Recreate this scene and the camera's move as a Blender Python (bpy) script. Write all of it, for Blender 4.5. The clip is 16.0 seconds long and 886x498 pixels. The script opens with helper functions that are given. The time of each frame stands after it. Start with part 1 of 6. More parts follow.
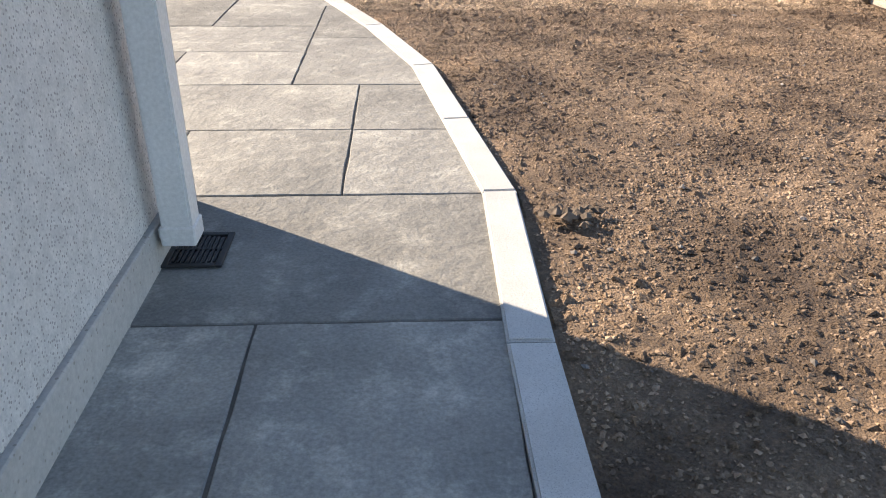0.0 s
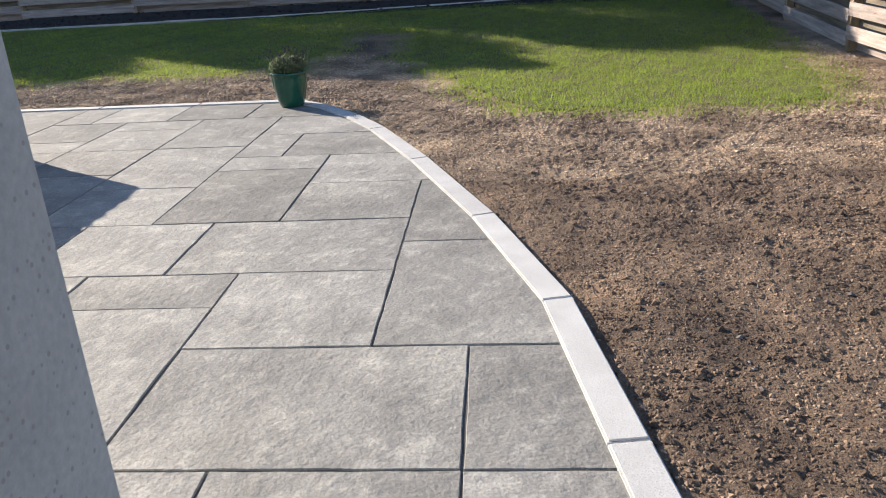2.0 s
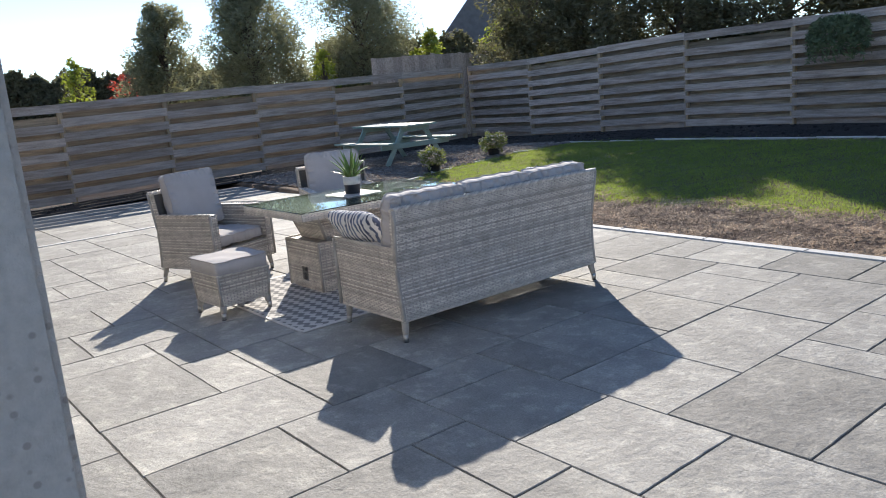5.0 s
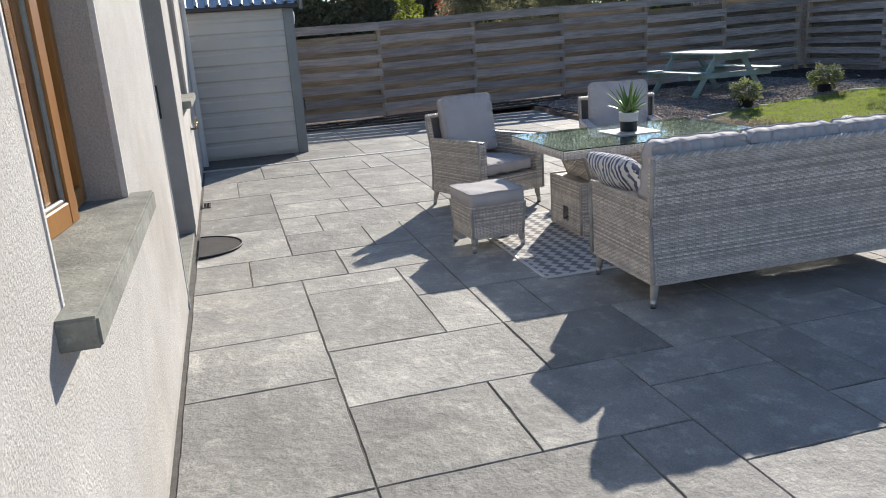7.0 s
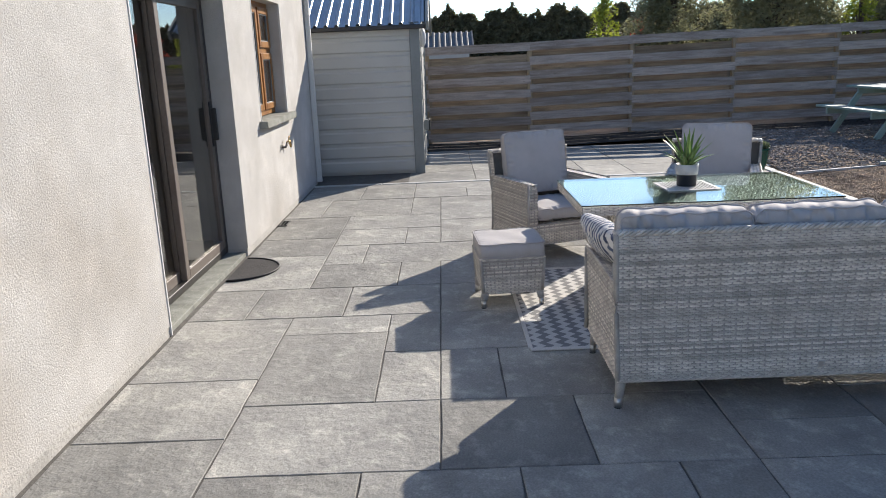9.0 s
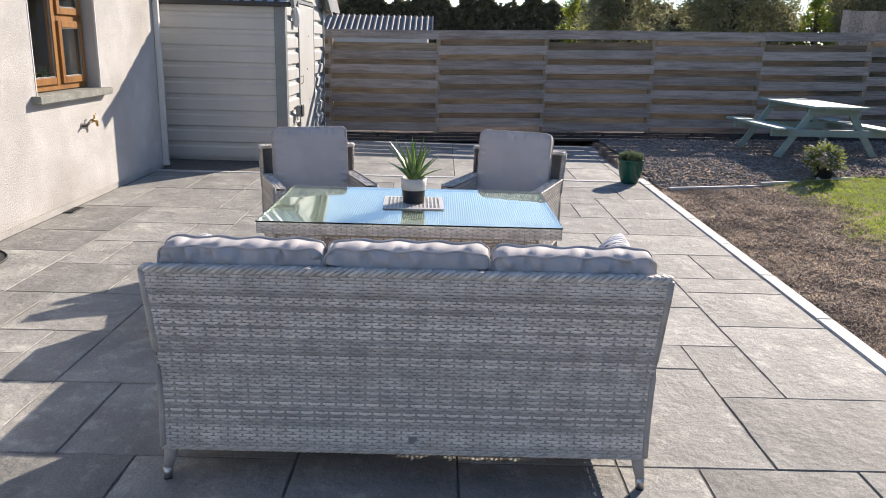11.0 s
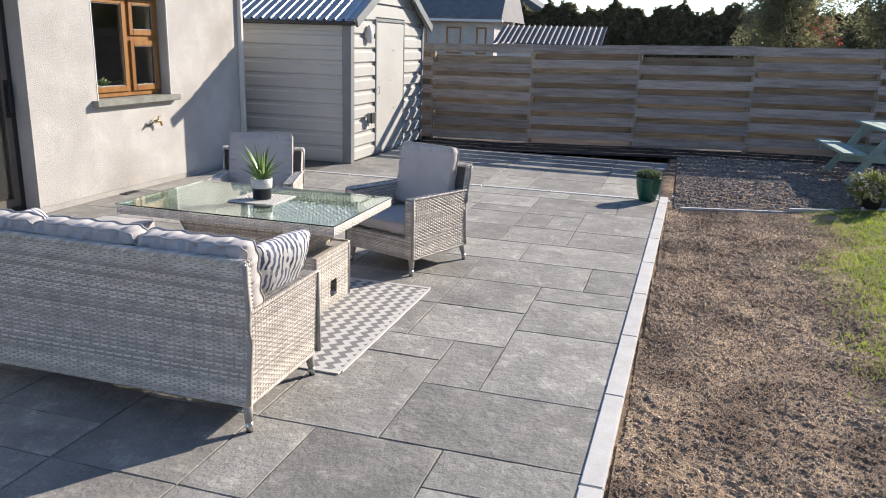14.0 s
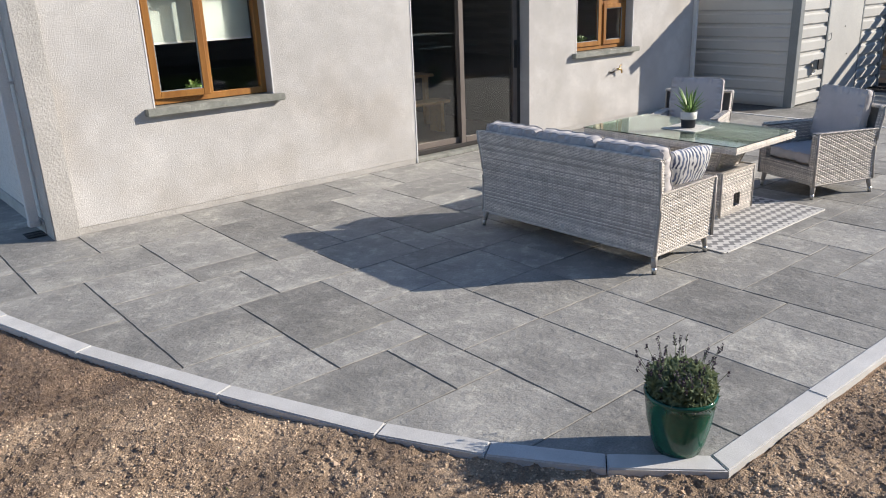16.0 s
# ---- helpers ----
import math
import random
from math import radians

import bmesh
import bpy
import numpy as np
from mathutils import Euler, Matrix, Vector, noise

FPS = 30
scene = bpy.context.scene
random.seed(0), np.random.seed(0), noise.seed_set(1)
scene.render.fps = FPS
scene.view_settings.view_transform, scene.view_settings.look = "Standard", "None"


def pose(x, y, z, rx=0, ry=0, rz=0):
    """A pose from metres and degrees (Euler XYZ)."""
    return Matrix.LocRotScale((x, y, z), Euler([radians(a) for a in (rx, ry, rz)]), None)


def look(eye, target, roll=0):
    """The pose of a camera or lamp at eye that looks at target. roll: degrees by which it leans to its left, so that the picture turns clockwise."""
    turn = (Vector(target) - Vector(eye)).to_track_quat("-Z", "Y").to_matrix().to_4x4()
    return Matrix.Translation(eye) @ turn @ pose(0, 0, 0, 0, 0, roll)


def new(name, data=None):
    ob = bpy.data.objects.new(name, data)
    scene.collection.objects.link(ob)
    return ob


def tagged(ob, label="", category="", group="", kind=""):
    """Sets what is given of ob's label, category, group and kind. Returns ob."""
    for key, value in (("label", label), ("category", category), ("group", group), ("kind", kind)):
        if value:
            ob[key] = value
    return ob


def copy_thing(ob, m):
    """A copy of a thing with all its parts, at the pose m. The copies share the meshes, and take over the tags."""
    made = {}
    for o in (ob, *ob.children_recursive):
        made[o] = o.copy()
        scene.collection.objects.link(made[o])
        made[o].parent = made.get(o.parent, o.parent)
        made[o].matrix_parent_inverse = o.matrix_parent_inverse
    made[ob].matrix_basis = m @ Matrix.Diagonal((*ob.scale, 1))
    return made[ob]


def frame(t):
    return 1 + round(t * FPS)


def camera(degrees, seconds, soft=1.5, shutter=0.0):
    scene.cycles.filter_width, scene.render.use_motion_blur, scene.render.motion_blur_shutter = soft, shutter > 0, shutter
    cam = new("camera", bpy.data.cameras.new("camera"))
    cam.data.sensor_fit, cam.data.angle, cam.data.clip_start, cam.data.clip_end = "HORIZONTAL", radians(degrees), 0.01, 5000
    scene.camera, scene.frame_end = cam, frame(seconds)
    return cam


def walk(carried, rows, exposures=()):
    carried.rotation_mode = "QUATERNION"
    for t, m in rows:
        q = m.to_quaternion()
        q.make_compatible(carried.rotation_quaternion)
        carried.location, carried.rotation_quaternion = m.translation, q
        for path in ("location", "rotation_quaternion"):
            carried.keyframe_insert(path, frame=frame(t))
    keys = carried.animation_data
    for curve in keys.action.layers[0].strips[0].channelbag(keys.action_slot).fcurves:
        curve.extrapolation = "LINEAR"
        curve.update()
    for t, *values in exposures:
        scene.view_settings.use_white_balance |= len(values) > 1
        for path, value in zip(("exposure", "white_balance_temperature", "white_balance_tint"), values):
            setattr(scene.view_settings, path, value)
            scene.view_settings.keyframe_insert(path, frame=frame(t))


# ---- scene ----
cam = camera(60.2, 16.0, soft=1.0)
PATH = [
    (0, (0.128, -0.242, 1.036), (0.221, 1.515, 0.085), 0.6),
    (0.5, (0.041, -0.01, 1.022), (-0.052, 1.718, 0.019), -0.8),
    (1, (-0.014, 0.349, 1.089), (-0.123, 2.136, 0.197), -1.4),
    (1.5, (0.047, 0.754, 1.149), (-0.094, 2.587, 0.361), -1.9),
    (2, (0.025, 1.145, 1.197), (-0.127, 2.998, 0.461), -3.2),
    (2.5, (-0.006, 1.412, 1.258), (-0.18, 3.279, 0.565), -3.9),
    (3, (0.064, 1.608, 1.312), (-0.345, 3.46, 0.677), -5.9),
    (3.5, (0.148, 1.73, 1.399), (-0.623, 3.493, 0.855), -8.6),
    (4, (0.169, 1.789, 1.476), (-0.898, 3.421, 1.027), -8.9),
    (4.5, (0.184, 1.83, 1.509), (-1.139, 3.276, 1.107), -6.8),
    (5, (0.219, 1.892, 1.5), (-1.318, 3.105, 1.088), -4.9),
    (5.2, (0.224, 1.914, 1.498), (-1.378, 3.032, 1.074), -4.3),
    (7.3, (-0.021, 2.486, 1.519), (-1.896, 2.906, 0.964), -4.0),
    (7.5, (-0.047, 2.582, 1.517), (-1.932, 2.952, 0.959), -4.0),
    (8, (-0.128, 2.852, 1.541), (-2.038, 3.097, 0.998), -3.8),
    (8.2, (-0.143, 2.979, 1.547), (-2.061, 3.171, 1.015), -3.6),
    (10.3, (-0.676, 4.853, 1.649), (-2.615, 4.665, 1.197), -0.7),
    (10.5, (-0.777, 4.965, 1.636), (-2.717, 4.857, 1.163), -0.2),
    (11, (-0.924, 5.434, 1.596), (-2.854, 5.444, 1.072), 1.5),
    (11.5, (-1.054, 5.889, 1.611), (-2.975, 5.954, 1.06), 2.8),
    (12, (-1.186, 6.338, 1.598), (-3.105, 6.378, 1.035), 3.9),
    (12.5, (-1.286, 6.805, 1.601), (-3.196, 6.746, 1.011), 5.7),
    (13, (-1.266, 7.342, 1.613), (-3.174, 7.38, 1.014), 10.4),
    (13.5, (-1.07, 7.742, 1.696), (-2.975, 7.485, 1.143), 4.8),
    (14, (-0.62, 7.963, 1.783), (-2.47, 7.412, 1.26), 1.8),
    (14.5, (-0.171, 8.287, 1.836), (-1.869, 7.398, 1.266), 2.0),
    (15, (0.256, 8.632, 1.895), (-1.377, 7.652, 1.285), 1.0),
    (15.5, (0.599, 8.92, 1.932), (-0.771, 7.615, 1.285), -0.3),
    (16, (0.914, 9.176, 1.969), (-0.288, 7.712, 1.327), -2.3),
]
EXPOSURES = [(0.0, 1.55, 8150, 13), (0.7, 1.47, 7750, 13), (2.0, 1.1, 7200, 12), (3.5, 1.27, 6880, 12), (4.3, 1.23, 6880, 10), (5.0, 0.97, 6780, 10), (8.0, 0.85, 6780, 9), (11.0, 1.03, 7180, 14), (12.5, 1.05, 7180, 14), (14.0, 1.0, 7080, 12), (15.0, 0.96, 6980, 12), (16.0, 0.78, 6880, 11)]
walk(cam, [(t, look(eye, target, roll)) for t, eye, target, roll in PATH], EXPOSURES)

# ---- light ----
SUN_AZ, SUN_EL = math.atan2(-0.81, 0.586), radians(26.0)
to_sun = Vector((math.sin(SUN_AZ) * math.cos(SUN_EL), math.cos(SUN_AZ) * math.cos(SUN_EL), math.sin(SUN_EL)))
world = bpy.data.worlds.new("sky")
scene.world = world
world.use_nodes = True
wn = world.node_tree.nodes
sky = wn.new("ShaderNodeTexSky")
sky.sky_type, sky.sun_disc = "NISHITA", False
sky.sun_elevation, sky.sun_rotation = SUN_EL, SUN_AZ % (2 * math.pi)
sky.air_density, sky.dust_density, sky.ozone_density, sky.altitude = 0.9, 0.0, 3.0, 1500.0
world.node_tree.links.new(sky.outputs[0], wn["Background"].inputs[0])
wn["Background"].inputs[1].default_value = 0.12
sun = new("sun", bpy.data.lights.new("sun", "SUN"))
sun.data.energy, sun.data.angle, sun.data.color = 4.0, radians(0.53), (1.0, 0.94, 0.86)
sun.matrix_world = look(to_sun * 50, (0, 0, 0))

# ---- materials ----
def material(name, colour=(0.5, 0.5, 0.5), rough=0.8, metal=0.0):
    m = bpy.data.materials.new(name)
    m.use_nodes = True
    b = m.node_tree.nodes["Principled BSDF"]
    b.inputs["Base Color"].default_value = (*colour, 1)
    b.inputs["Roughness"].default_value, b.inputs["Metallic"].default_value = rough, metal
    return m


def node(m, kind, **values):
    n = m.node_tree.nodes.new(kind)
    for k, v in values.items():
        n.inputs[k].default_value = v
    return n


def wire(m, a, b):
    m.node_tree.links.new(a, b)


def coords(m, stretch=(1, 1, 1), shuffle=False):
    """Object coordinates, stretched; shuffle moves them by a chance amount for each object."""
    tc = node(m, "ShaderNodeTexCoord")
    mp = node(m, "ShaderNodeMapping", Scale=stretch)
    wire(m, tc.outputs["Object"], mp.inputs["Vector"])
    if shuffle:
        info = node(m, "ShaderNodeObjectInfo")
        mul = m.node_tree.nodes.new("ShaderNodeMath")
        mul.operation, mul.inputs[1].default_value = "MULTIPLY", 37.0
        wire(m, info.outputs["Random"], mul.inputs[0])
        wire(m, mul.outputs[0], mp.inputs["Location"])
    return mp.outputs["Vector"]


def mix_in(m, fac, a, b, mode="MIX"):
    n = m.node_tree.nodes.new("ShaderNodeMix")
    n.data_type, n.blend_type = "RGBA", mode
    for s, v in ((n.inputs[0], fac), (n.inputs[6], a), (n.inputs[7], b)):
        if isinstance(v, (int, float)):
            s.default_value = v
        elif isinstance(v, tuple):
            s.default_value = (*v[:3], 1)
        else:
            wire(m, v, s)
    return n.outputs[2]


def noisy(m, vec, scale, detail=4.0, lo=0.35, hi=0.65, rough=0.55):
    n = node(m, "ShaderNodeTexNoise", Scale=scale, Detail=detail, Roughness=rough)
    wire(m, vec, n.inputs["Vector"])
    r = node(m, "ShaderNodeMapRange")
    r.inputs[1].default_value, r.inputs[2].default_value = lo, hi
    wire(m, n.outputs[0], r.inputs[0])
    return r.outputs[0]


def surface(name, light, dark, scale=3.0, fine=60.0, rough=0.85, bump=0.3, depth=0.004, bump_scale=None, metal=0.0,
            stretch=(1, 1, 1), shuffle=False, vary=0.0, stain=None, island=0.0, specks=None, grit=0.78, blotch=None):
    """A surface of two tones, mottled at two scales, with fine relief; vary: how much single objects differ."""
    m = material(name, light, rough, metal)
    vec = coords(m, stretch, shuffle)
    col = mix_in(m, noisy(m, vec, scale, 6), dark, light)
    grain = noisy(m, vec, fine, 3, 0.25, 0.75)
    col = mix_in(m, grain, mix_in(m, 1.0, col, (grit, grit, grit), "MULTIPLY"), col)
    if blotch:
        col = mix_in(m, noisy(m, vec, blotch[0], 7, blotch[1], blotch[2], 0.7), col, mix_in(m, 1.0, col, blotch[3], "MULTIPLY"))
    if stain:
        col = mix_in(m, noisy(m, vec, scale * 0.35, 5, 0.52, 0.7), col, mix_in(m, 1.0, col, stain, "MULTIPLY"))
    if specks:
        v = node(m, "ShaderNodeTexVoronoi", Scale=specks[0])
        wire(m, vec, v.inputs["Vector"])
        r = node(m, "ShaderNodeMapRange")
        r.inputs[1].default_value, r.inputs[2].default_value = specks[1], specks[1] * 1.6
        wire(m, v.outputs["Distance"], r.inputs[0])
        col = mix_in(m, r.outputs[0], specks[2], col)
    if vary or island:
        src = node(m, "ShaderNodeObjectInfo").outputs["Random"] if vary else node(m, "ShaderNodeNewGeometry").outputs["Random Per Island"]
        r = node(m, "ShaderNodeMapRange")
        r.inputs[3].default_value, r.inputs[4].default_value = 1 - (vary or island), 1 + (vary or island) * 0.6
        wire(m, src, r.inputs[0])
        hsv = node(m, "ShaderNodeHueSaturation")
        wire(m, r.outputs[0], hsv.inputs["Value"])
        wire(m, col, hsv.inputs["Color"])
        col = hsv.outputs[0]
    b = m.node_tree.nodes["Principled BSDF"]
    wire(m, col, b.inputs["Base Color"])
    if bump:
        n = node(m, "ShaderNodeTexNoise", Scale=bump_scale or fine, Detail=8.0, Roughness=0.6)
        wire(m, vec, n.inputs["Vector"])
        bp = node(m, "ShaderNodeBump", Strength=bump, Distance=depth)
        wire(m, n.outputs[0], bp.inputs["Height"])
        wire(m, bp.outputs[0], b.inputs["Normal"])
    return m


STONE = surface("riven_stone", (0.385, 0.376, 0.35), (0.265, 0.26, 0.245), 3.2, 110, 0.78, 0.9, 0.012, 20.0, shuffle=True, vary=0.26, stain=(1.25, 1.24, 1.21), grit=0.62, blotch=(9.0, 0.52, 0.68, (1.5, 1.49, 1.46)))
MORTAR = surface("mortar", (0.165, 0.152, 0.138), (0.10, 0.094, 0.086), 12, 150, 0.95, 0.7, 0.004)
GRANITE = surface("granite_kerb", (0.67, 0.665, 0.65), (0.57, 0.565, 0.55), 6, 300, 0.75, 0.5, 0.003, 120, shuffle=True, vary=0.06, specks=(190, 0.2, (0.40, 0.40, 0.40)))
ROUGHCAST = surface("roughcast", (0.585, 0.57, 0.55), (0.48, 0.462, 0.44), 1.3, 120, 0.9, 0.85, 0.006, 110, stain=(0.82, 0.77, 0.71), specks=(120, 0.21, (0.40, 0.38, 0.36)), blotch=(2.2, 0.46, 0.66, (1.18, 1.18, 1.18)))
# Real specks; the paler base holds light bounced up from the ground.
SPECKLED_LIT = surface("speckled_roughcast_lit", (0.85, 0.81, 0.77), (0.72, 0.69, 0.655), 30, 130, 0.9, 1.0, 0.01, 90, specks=(100, 0.21, (0.40, 0.37, 0.35)))
RENDER = surface("smooth_render", (0.52, 0.50, 0.47), (0.42, 0.405, 0.38), 2.5, 70, 0.9, 0.9, 0.008, 38, specks=(50, 0.14, (0.30, 0.28, 0.26)))
PAVE_SILL = surface("stone_sill", (0.31, 0.315, 0.28), (0.20, 0.205, 0.18), 9, 90, 0.85, 0.8, 0.004, 60, blotch=(30.0, 0.55, 0.68, (1.45, 1.45, 1.4)))
SOIL = surface("soil", (0.39, 0.272, 0.187), (0.14, 0.096, 0.07), 2.2, 120, 1.0, 1.0, 0.02, 140, stain=(1.5, 1.45, 1.35), grit=0.5, blotch=(26.0, 0.5, 0.7, (1.5, 1.45, 1.35)))
SOIL_DRY = surface("dry_soil", (0.62, 0.455, 0.315), (0.23, 0.16, 0.112), 2.2, 120, 1.0, 1.0, 0.02, 140, stain=(1.35, 1.32, 1.25), grit=0.45, blotch=(26.0, 0.5, 0.7, (1.4, 1.37, 1.3)))
CLOD = surface("clod", (0.47, 0.335, 0.235), (0.17, 0.117, 0.084), 2.2, 160, 1.0, 0.5, 0.003, 160, island=0.55, stain=(1.35, 1.32, 1.24))
CLOD_DRY = surface("dry_clod", (0.74, 0.555, 0.39), (0.29, 0.205, 0.143), 2.2, 160, 1.0, 0.5, 0.003, 160, island=0.6, stain=(1.25, 1.22, 1.18))
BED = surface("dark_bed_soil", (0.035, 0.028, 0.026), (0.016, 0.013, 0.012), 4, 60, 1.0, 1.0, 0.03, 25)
PEBBLE = surface("pebble", (0.34, 0.30, 0.27), (0.15, 0.132, 0.122), 9, 100, 0.85, 0.3, 0.002, island=0.5)
TURF = surface("turf", (0.16, 0.17, 0.06), (0.13, 0.105, 0.055), 5, 80, 1.0, 0.8, 0.02, 60)
GRASS = surface("grass_blade", (0.30, 0.40, 0.068), (0.16, 0.245, 0.042), 1.6, 30, 0.6, 0.0, island=0.5)
BOARD = surface("weathered_board", (0.68, 0.575, 0.51), (0.42, 0.35, 0.305), 3.2, 42, 0.85, 0.6, 0.003, 60, stretch=(0.8, 9, 9), shuffle=True, vary=0.26, stain=(0.70, 0.67, 0.66), grit=0.55, specks=(3.2, 0.05, (0.12, 0.09, 0.07)))
# Rear boards: browner wood, darkened as well for shade behind the front boards.
BOARD_BACK = surface("sawn_board_shaded", (0.40, 0.335, 0.25), (0.22, 0.18, 0.135), 3.2, 42, 0.85, 0.6, 0.003, 60, stretch=(0.8, 9, 9), shuffle=True, vary=0.35, stain=(0.66, 0.62, 0.58), grit=0.6, specks=(3.2, 0.05, (0.12, 0.08, 0.05)))
POST = surface("fence_post", (0.52, 0.39, 0.25), (0.34, 0.255, 0.165), 3, 40, 0.85, 0.4, 0.002, 60, stretch=(7, 7, 1), shuffle=True, vary=0.2)
WICKER = surface("wicker_strand", (0.80, 0.735, 0.66), (0.58, 0.527, 0.467), 14, 200, 0.5, 0.2, 0.001, island=0.38)
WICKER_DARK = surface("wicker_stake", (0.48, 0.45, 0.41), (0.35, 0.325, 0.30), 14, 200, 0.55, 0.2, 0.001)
FABRIC = surface("cushion_fabric", (0.56, 0.53, 0.525), (0.50, 0.475, 0.47), 7, 500, 0.95, 0.35, 0.0015, 420)
PIPING = surface("cushion_piping", (0.53, 0.50, 0.495), (0.46, 0.435, 0.43), 7, 300, 0.95, 0.2, 0.001)
STEEL = surface("galvanised_sheet", (0.58, 0.60, 0.62), (0.46, 0.48, 0.50), 3, 60, 0.38, 0.1, 0.001, metal=0.85)
CLAD = surface("cream_cladding", (0.60, 0.595, 0.56), (0.53, 0.525, 0.50), 1.5, 80, 0.5, 0.08, 0.001)
GREY_TRIM = surface("grey_trim", (0.27, 0.29, 0.29), (0.22, 0.235, 0.235), 2, 60, 0.5, 0.1, 0.001)
GUTTER = material("gutter_black", (0.03, 0.03, 0.032), 0.45)
PVC = surface("white_pvc", (0.74, 0.74, 0.73), (0.68, 0.68, 0.67), 3, 100, 0.45, 0.05, 0.001)
OAK = surface("golden_oak_frame", (0.40, 0.185, 0.045), (0.28, 0.115, 0.028), 3, 60, 0.42, 0.15, 0.001, stretch=(3, 3, 0.4))
BRONZE = surface("bronze_door_frame", (0.175, 0.145, 0.125), (0.13, 0.108, 0.094), 3, 60, 0.5, 0.1, 0.001)
DARK_FRAME = surface("dark_door_frame", (0.035, 0.03, 0.028), (0.025, 0.022, 0.02), 3, 60, 0.45, 0.1, 0.001)
BLACK_IRON = surface("black_plastic", (0.022, 0.023, 0.025), (0.014, 0.015, 0.016), 8, 120, 0.6, 0.2, 0.001)
RUBBER = surface("rubber_mat", (0.06, 0.055, 0.055), (0.04, 0.037, 0.037), 6, 250, 0.9, 0.6, 0.003, 180)
SAGE = surface("sage_paint", (0.36, 0.47, 0.425), (0.28, 0.385, 0.345), 4, 60, 0.65, 0.3, 0.001, 60, vary=0.06)
GLAZE = surface("green_glaze", (0.012, 0.115, 0.072), (0.008, 0.075, 0.05), 5, 60, 0.16, 0.05, 0.001)
TERRA_BLACK = material("black_pot", (0.02, 0.02, 0.022), 0.6)
CERAMIC = surface("white_ceramic", (0.70, 0.68, 0.64), (0.62, 0.60, 0.57), 9, 120, 0.5, 0.1, 0.001)
CERAMIC_DARK = surface("navy_ceramic", (0.035, 0.042, 0.055), (0.025, 0.03, 0.04), 9, 120, 0.5, 0.1, 0.001)
ALOE = surface("aloe_leaf", (0.27, 0.40, 0.14), (0.17, 0.29, 0.09), 14, 120, 0.42, 0.2, 0.001, island=0.2)
LAVENDER = surface("lavender_leaf", (0.18, 0.235, 0.13), (0.10, 0.145, 0.08), 9, 60, 0.8, 0.0, island=0.35)
FLOWER_DARK = surface("lavender_head", (0.11, 0.085, 0.105), (0.06, 0.045, 0.065), 20, 90, 0.9, 0.0, island=0.3)
SHRUB = surface("shrub_leaf", (0.36, 0.38, 0.15), (0.20, 0.23, 0.08), 5, 60, 0.6, 0.0, island=0.4)
# Both leaf colours are greyed to hold the haze; the conifer is lightened too.
CONIFER = surface("conifer_leaf_hazed", (0.21, 0.195, 0.115), (0.10, 0.098, 0.06), 2, 30, 0.75, 0.0, island=0.6)
TREE_LEAF = surface("tree_leaf_hazed", (0.28, 0.27, 0.17), (0.15, 0.152, 0.095), 1.2, 30, 0.6, 0.0, island=0.55)
LIME_LEAF = surface("lime_leaf", (0.24, 0.28, 0.05), (0.13, 0.17, 0.03), 1.5, 30, 0.6, 0.0, island=0.4)
RED_LEAF = surface("red_leaf", (0.55, 0.09, 0.05), (0.32, 0.06, 0.04), 3, 30, 0.6, 0.0, island=0.4)
PALE_FLOWER = surface("pale_flower", (0.78, 0.70, 0.60), (0.60, 0.50, 0.44), 20, 60, 0.8, 0.0, island=0.3)
BARK = surface("bark", (0.17, 0.13, 0.10), (0.09, 0.07, 0.055), 8, 60, 0.95, 0.8, 0.01, 30)
SLATE = surface("slate_roof", (0.17, 0.17, 0.18), (0.12, 0.12, 0.125), 3, 40, 0.7, 0.4, 0.01, 12)
# Room colours hold the indoor shade, so that the glass reads dark.
SHADED_PLASTER = surface("plaster_shaded_dark", (0.10, 0.095, 0.09), (0.08, 0.075, 0.072), 1, 60, 0.9, 0.1, 0.001)
ROOM_FLOOR = surface("floor_shaded_dark", (0.11, 0.085, 0.065), (0.08, 0.062, 0.05), 2, 40, 0.6, 0.1, 0.001, stretch=(1, 6, 1))
PINE = surface("pine_wood", (0.42, 0.27, 0.13), (0.32, 0.20, 0.10), 3, 60, 0.5, 0.2, 0.001, stretch=(1, 8, 8))
BLIND = surface("pale_blind", (0.55, 0.62, 0.58), (0.50, 0.57, 0.53), 4, 200, 0.9, 0.1, 0.001)
WICKER_TOP = surface("wicker_under_glass", (0.35, 0.34, 0.31), (0.26, 0.25, 0.225), 14, 200, 0.6, 0.2, 0.001)
# Grey of the added backing sheet stands for shade in the weave's gaps.
GAP_SHADE = surface("weave_gap_shade", (0.21, 0.198, 0.185), (0.15, 0.142, 0.132), 9, 90, 0.9, 0.1, 0.001)
BRASS = material("brass", (0.55, 0.36, 0.14), 0.3, 1.0)
CHROME = material("worn_chrome", (0.55, 0.54, 0.52), 0.35, 1.0)
GLASS = material("window_glass", (0.93, 0.96, 0.95), 0.0)
GLASS.node_tree.nodes["Principled BSDF"].inputs["Transmission Weight"].default_value = 1.0
TABLE_GLASS = material("table_glass", (0.66, 0.83, 0.79), 0.02)
TABLE_GLASS.node_tree.nodes["Principled BSDF"].inputs["Transmission Weight"].default_value = 1.0


def let_through(m, amount, tint):
    """Thin leaves let some light through."""
    tr = node(m, "ShaderNodeBsdfTranslucent", Color=(*tint, 1))
    mx = node(m, "ShaderNodeMixShader", Fac=amount)
    b, out = m.node_tree.nodes["Principled BSDF"], m.node_tree.nodes["Material Output"]
    wire(m, b.outputs[0], mx.inputs[1])
    wire(m, tr.outputs[0], mx.inputs[2])
    wire(m, mx.outputs[0], out.inputs["Surface"])


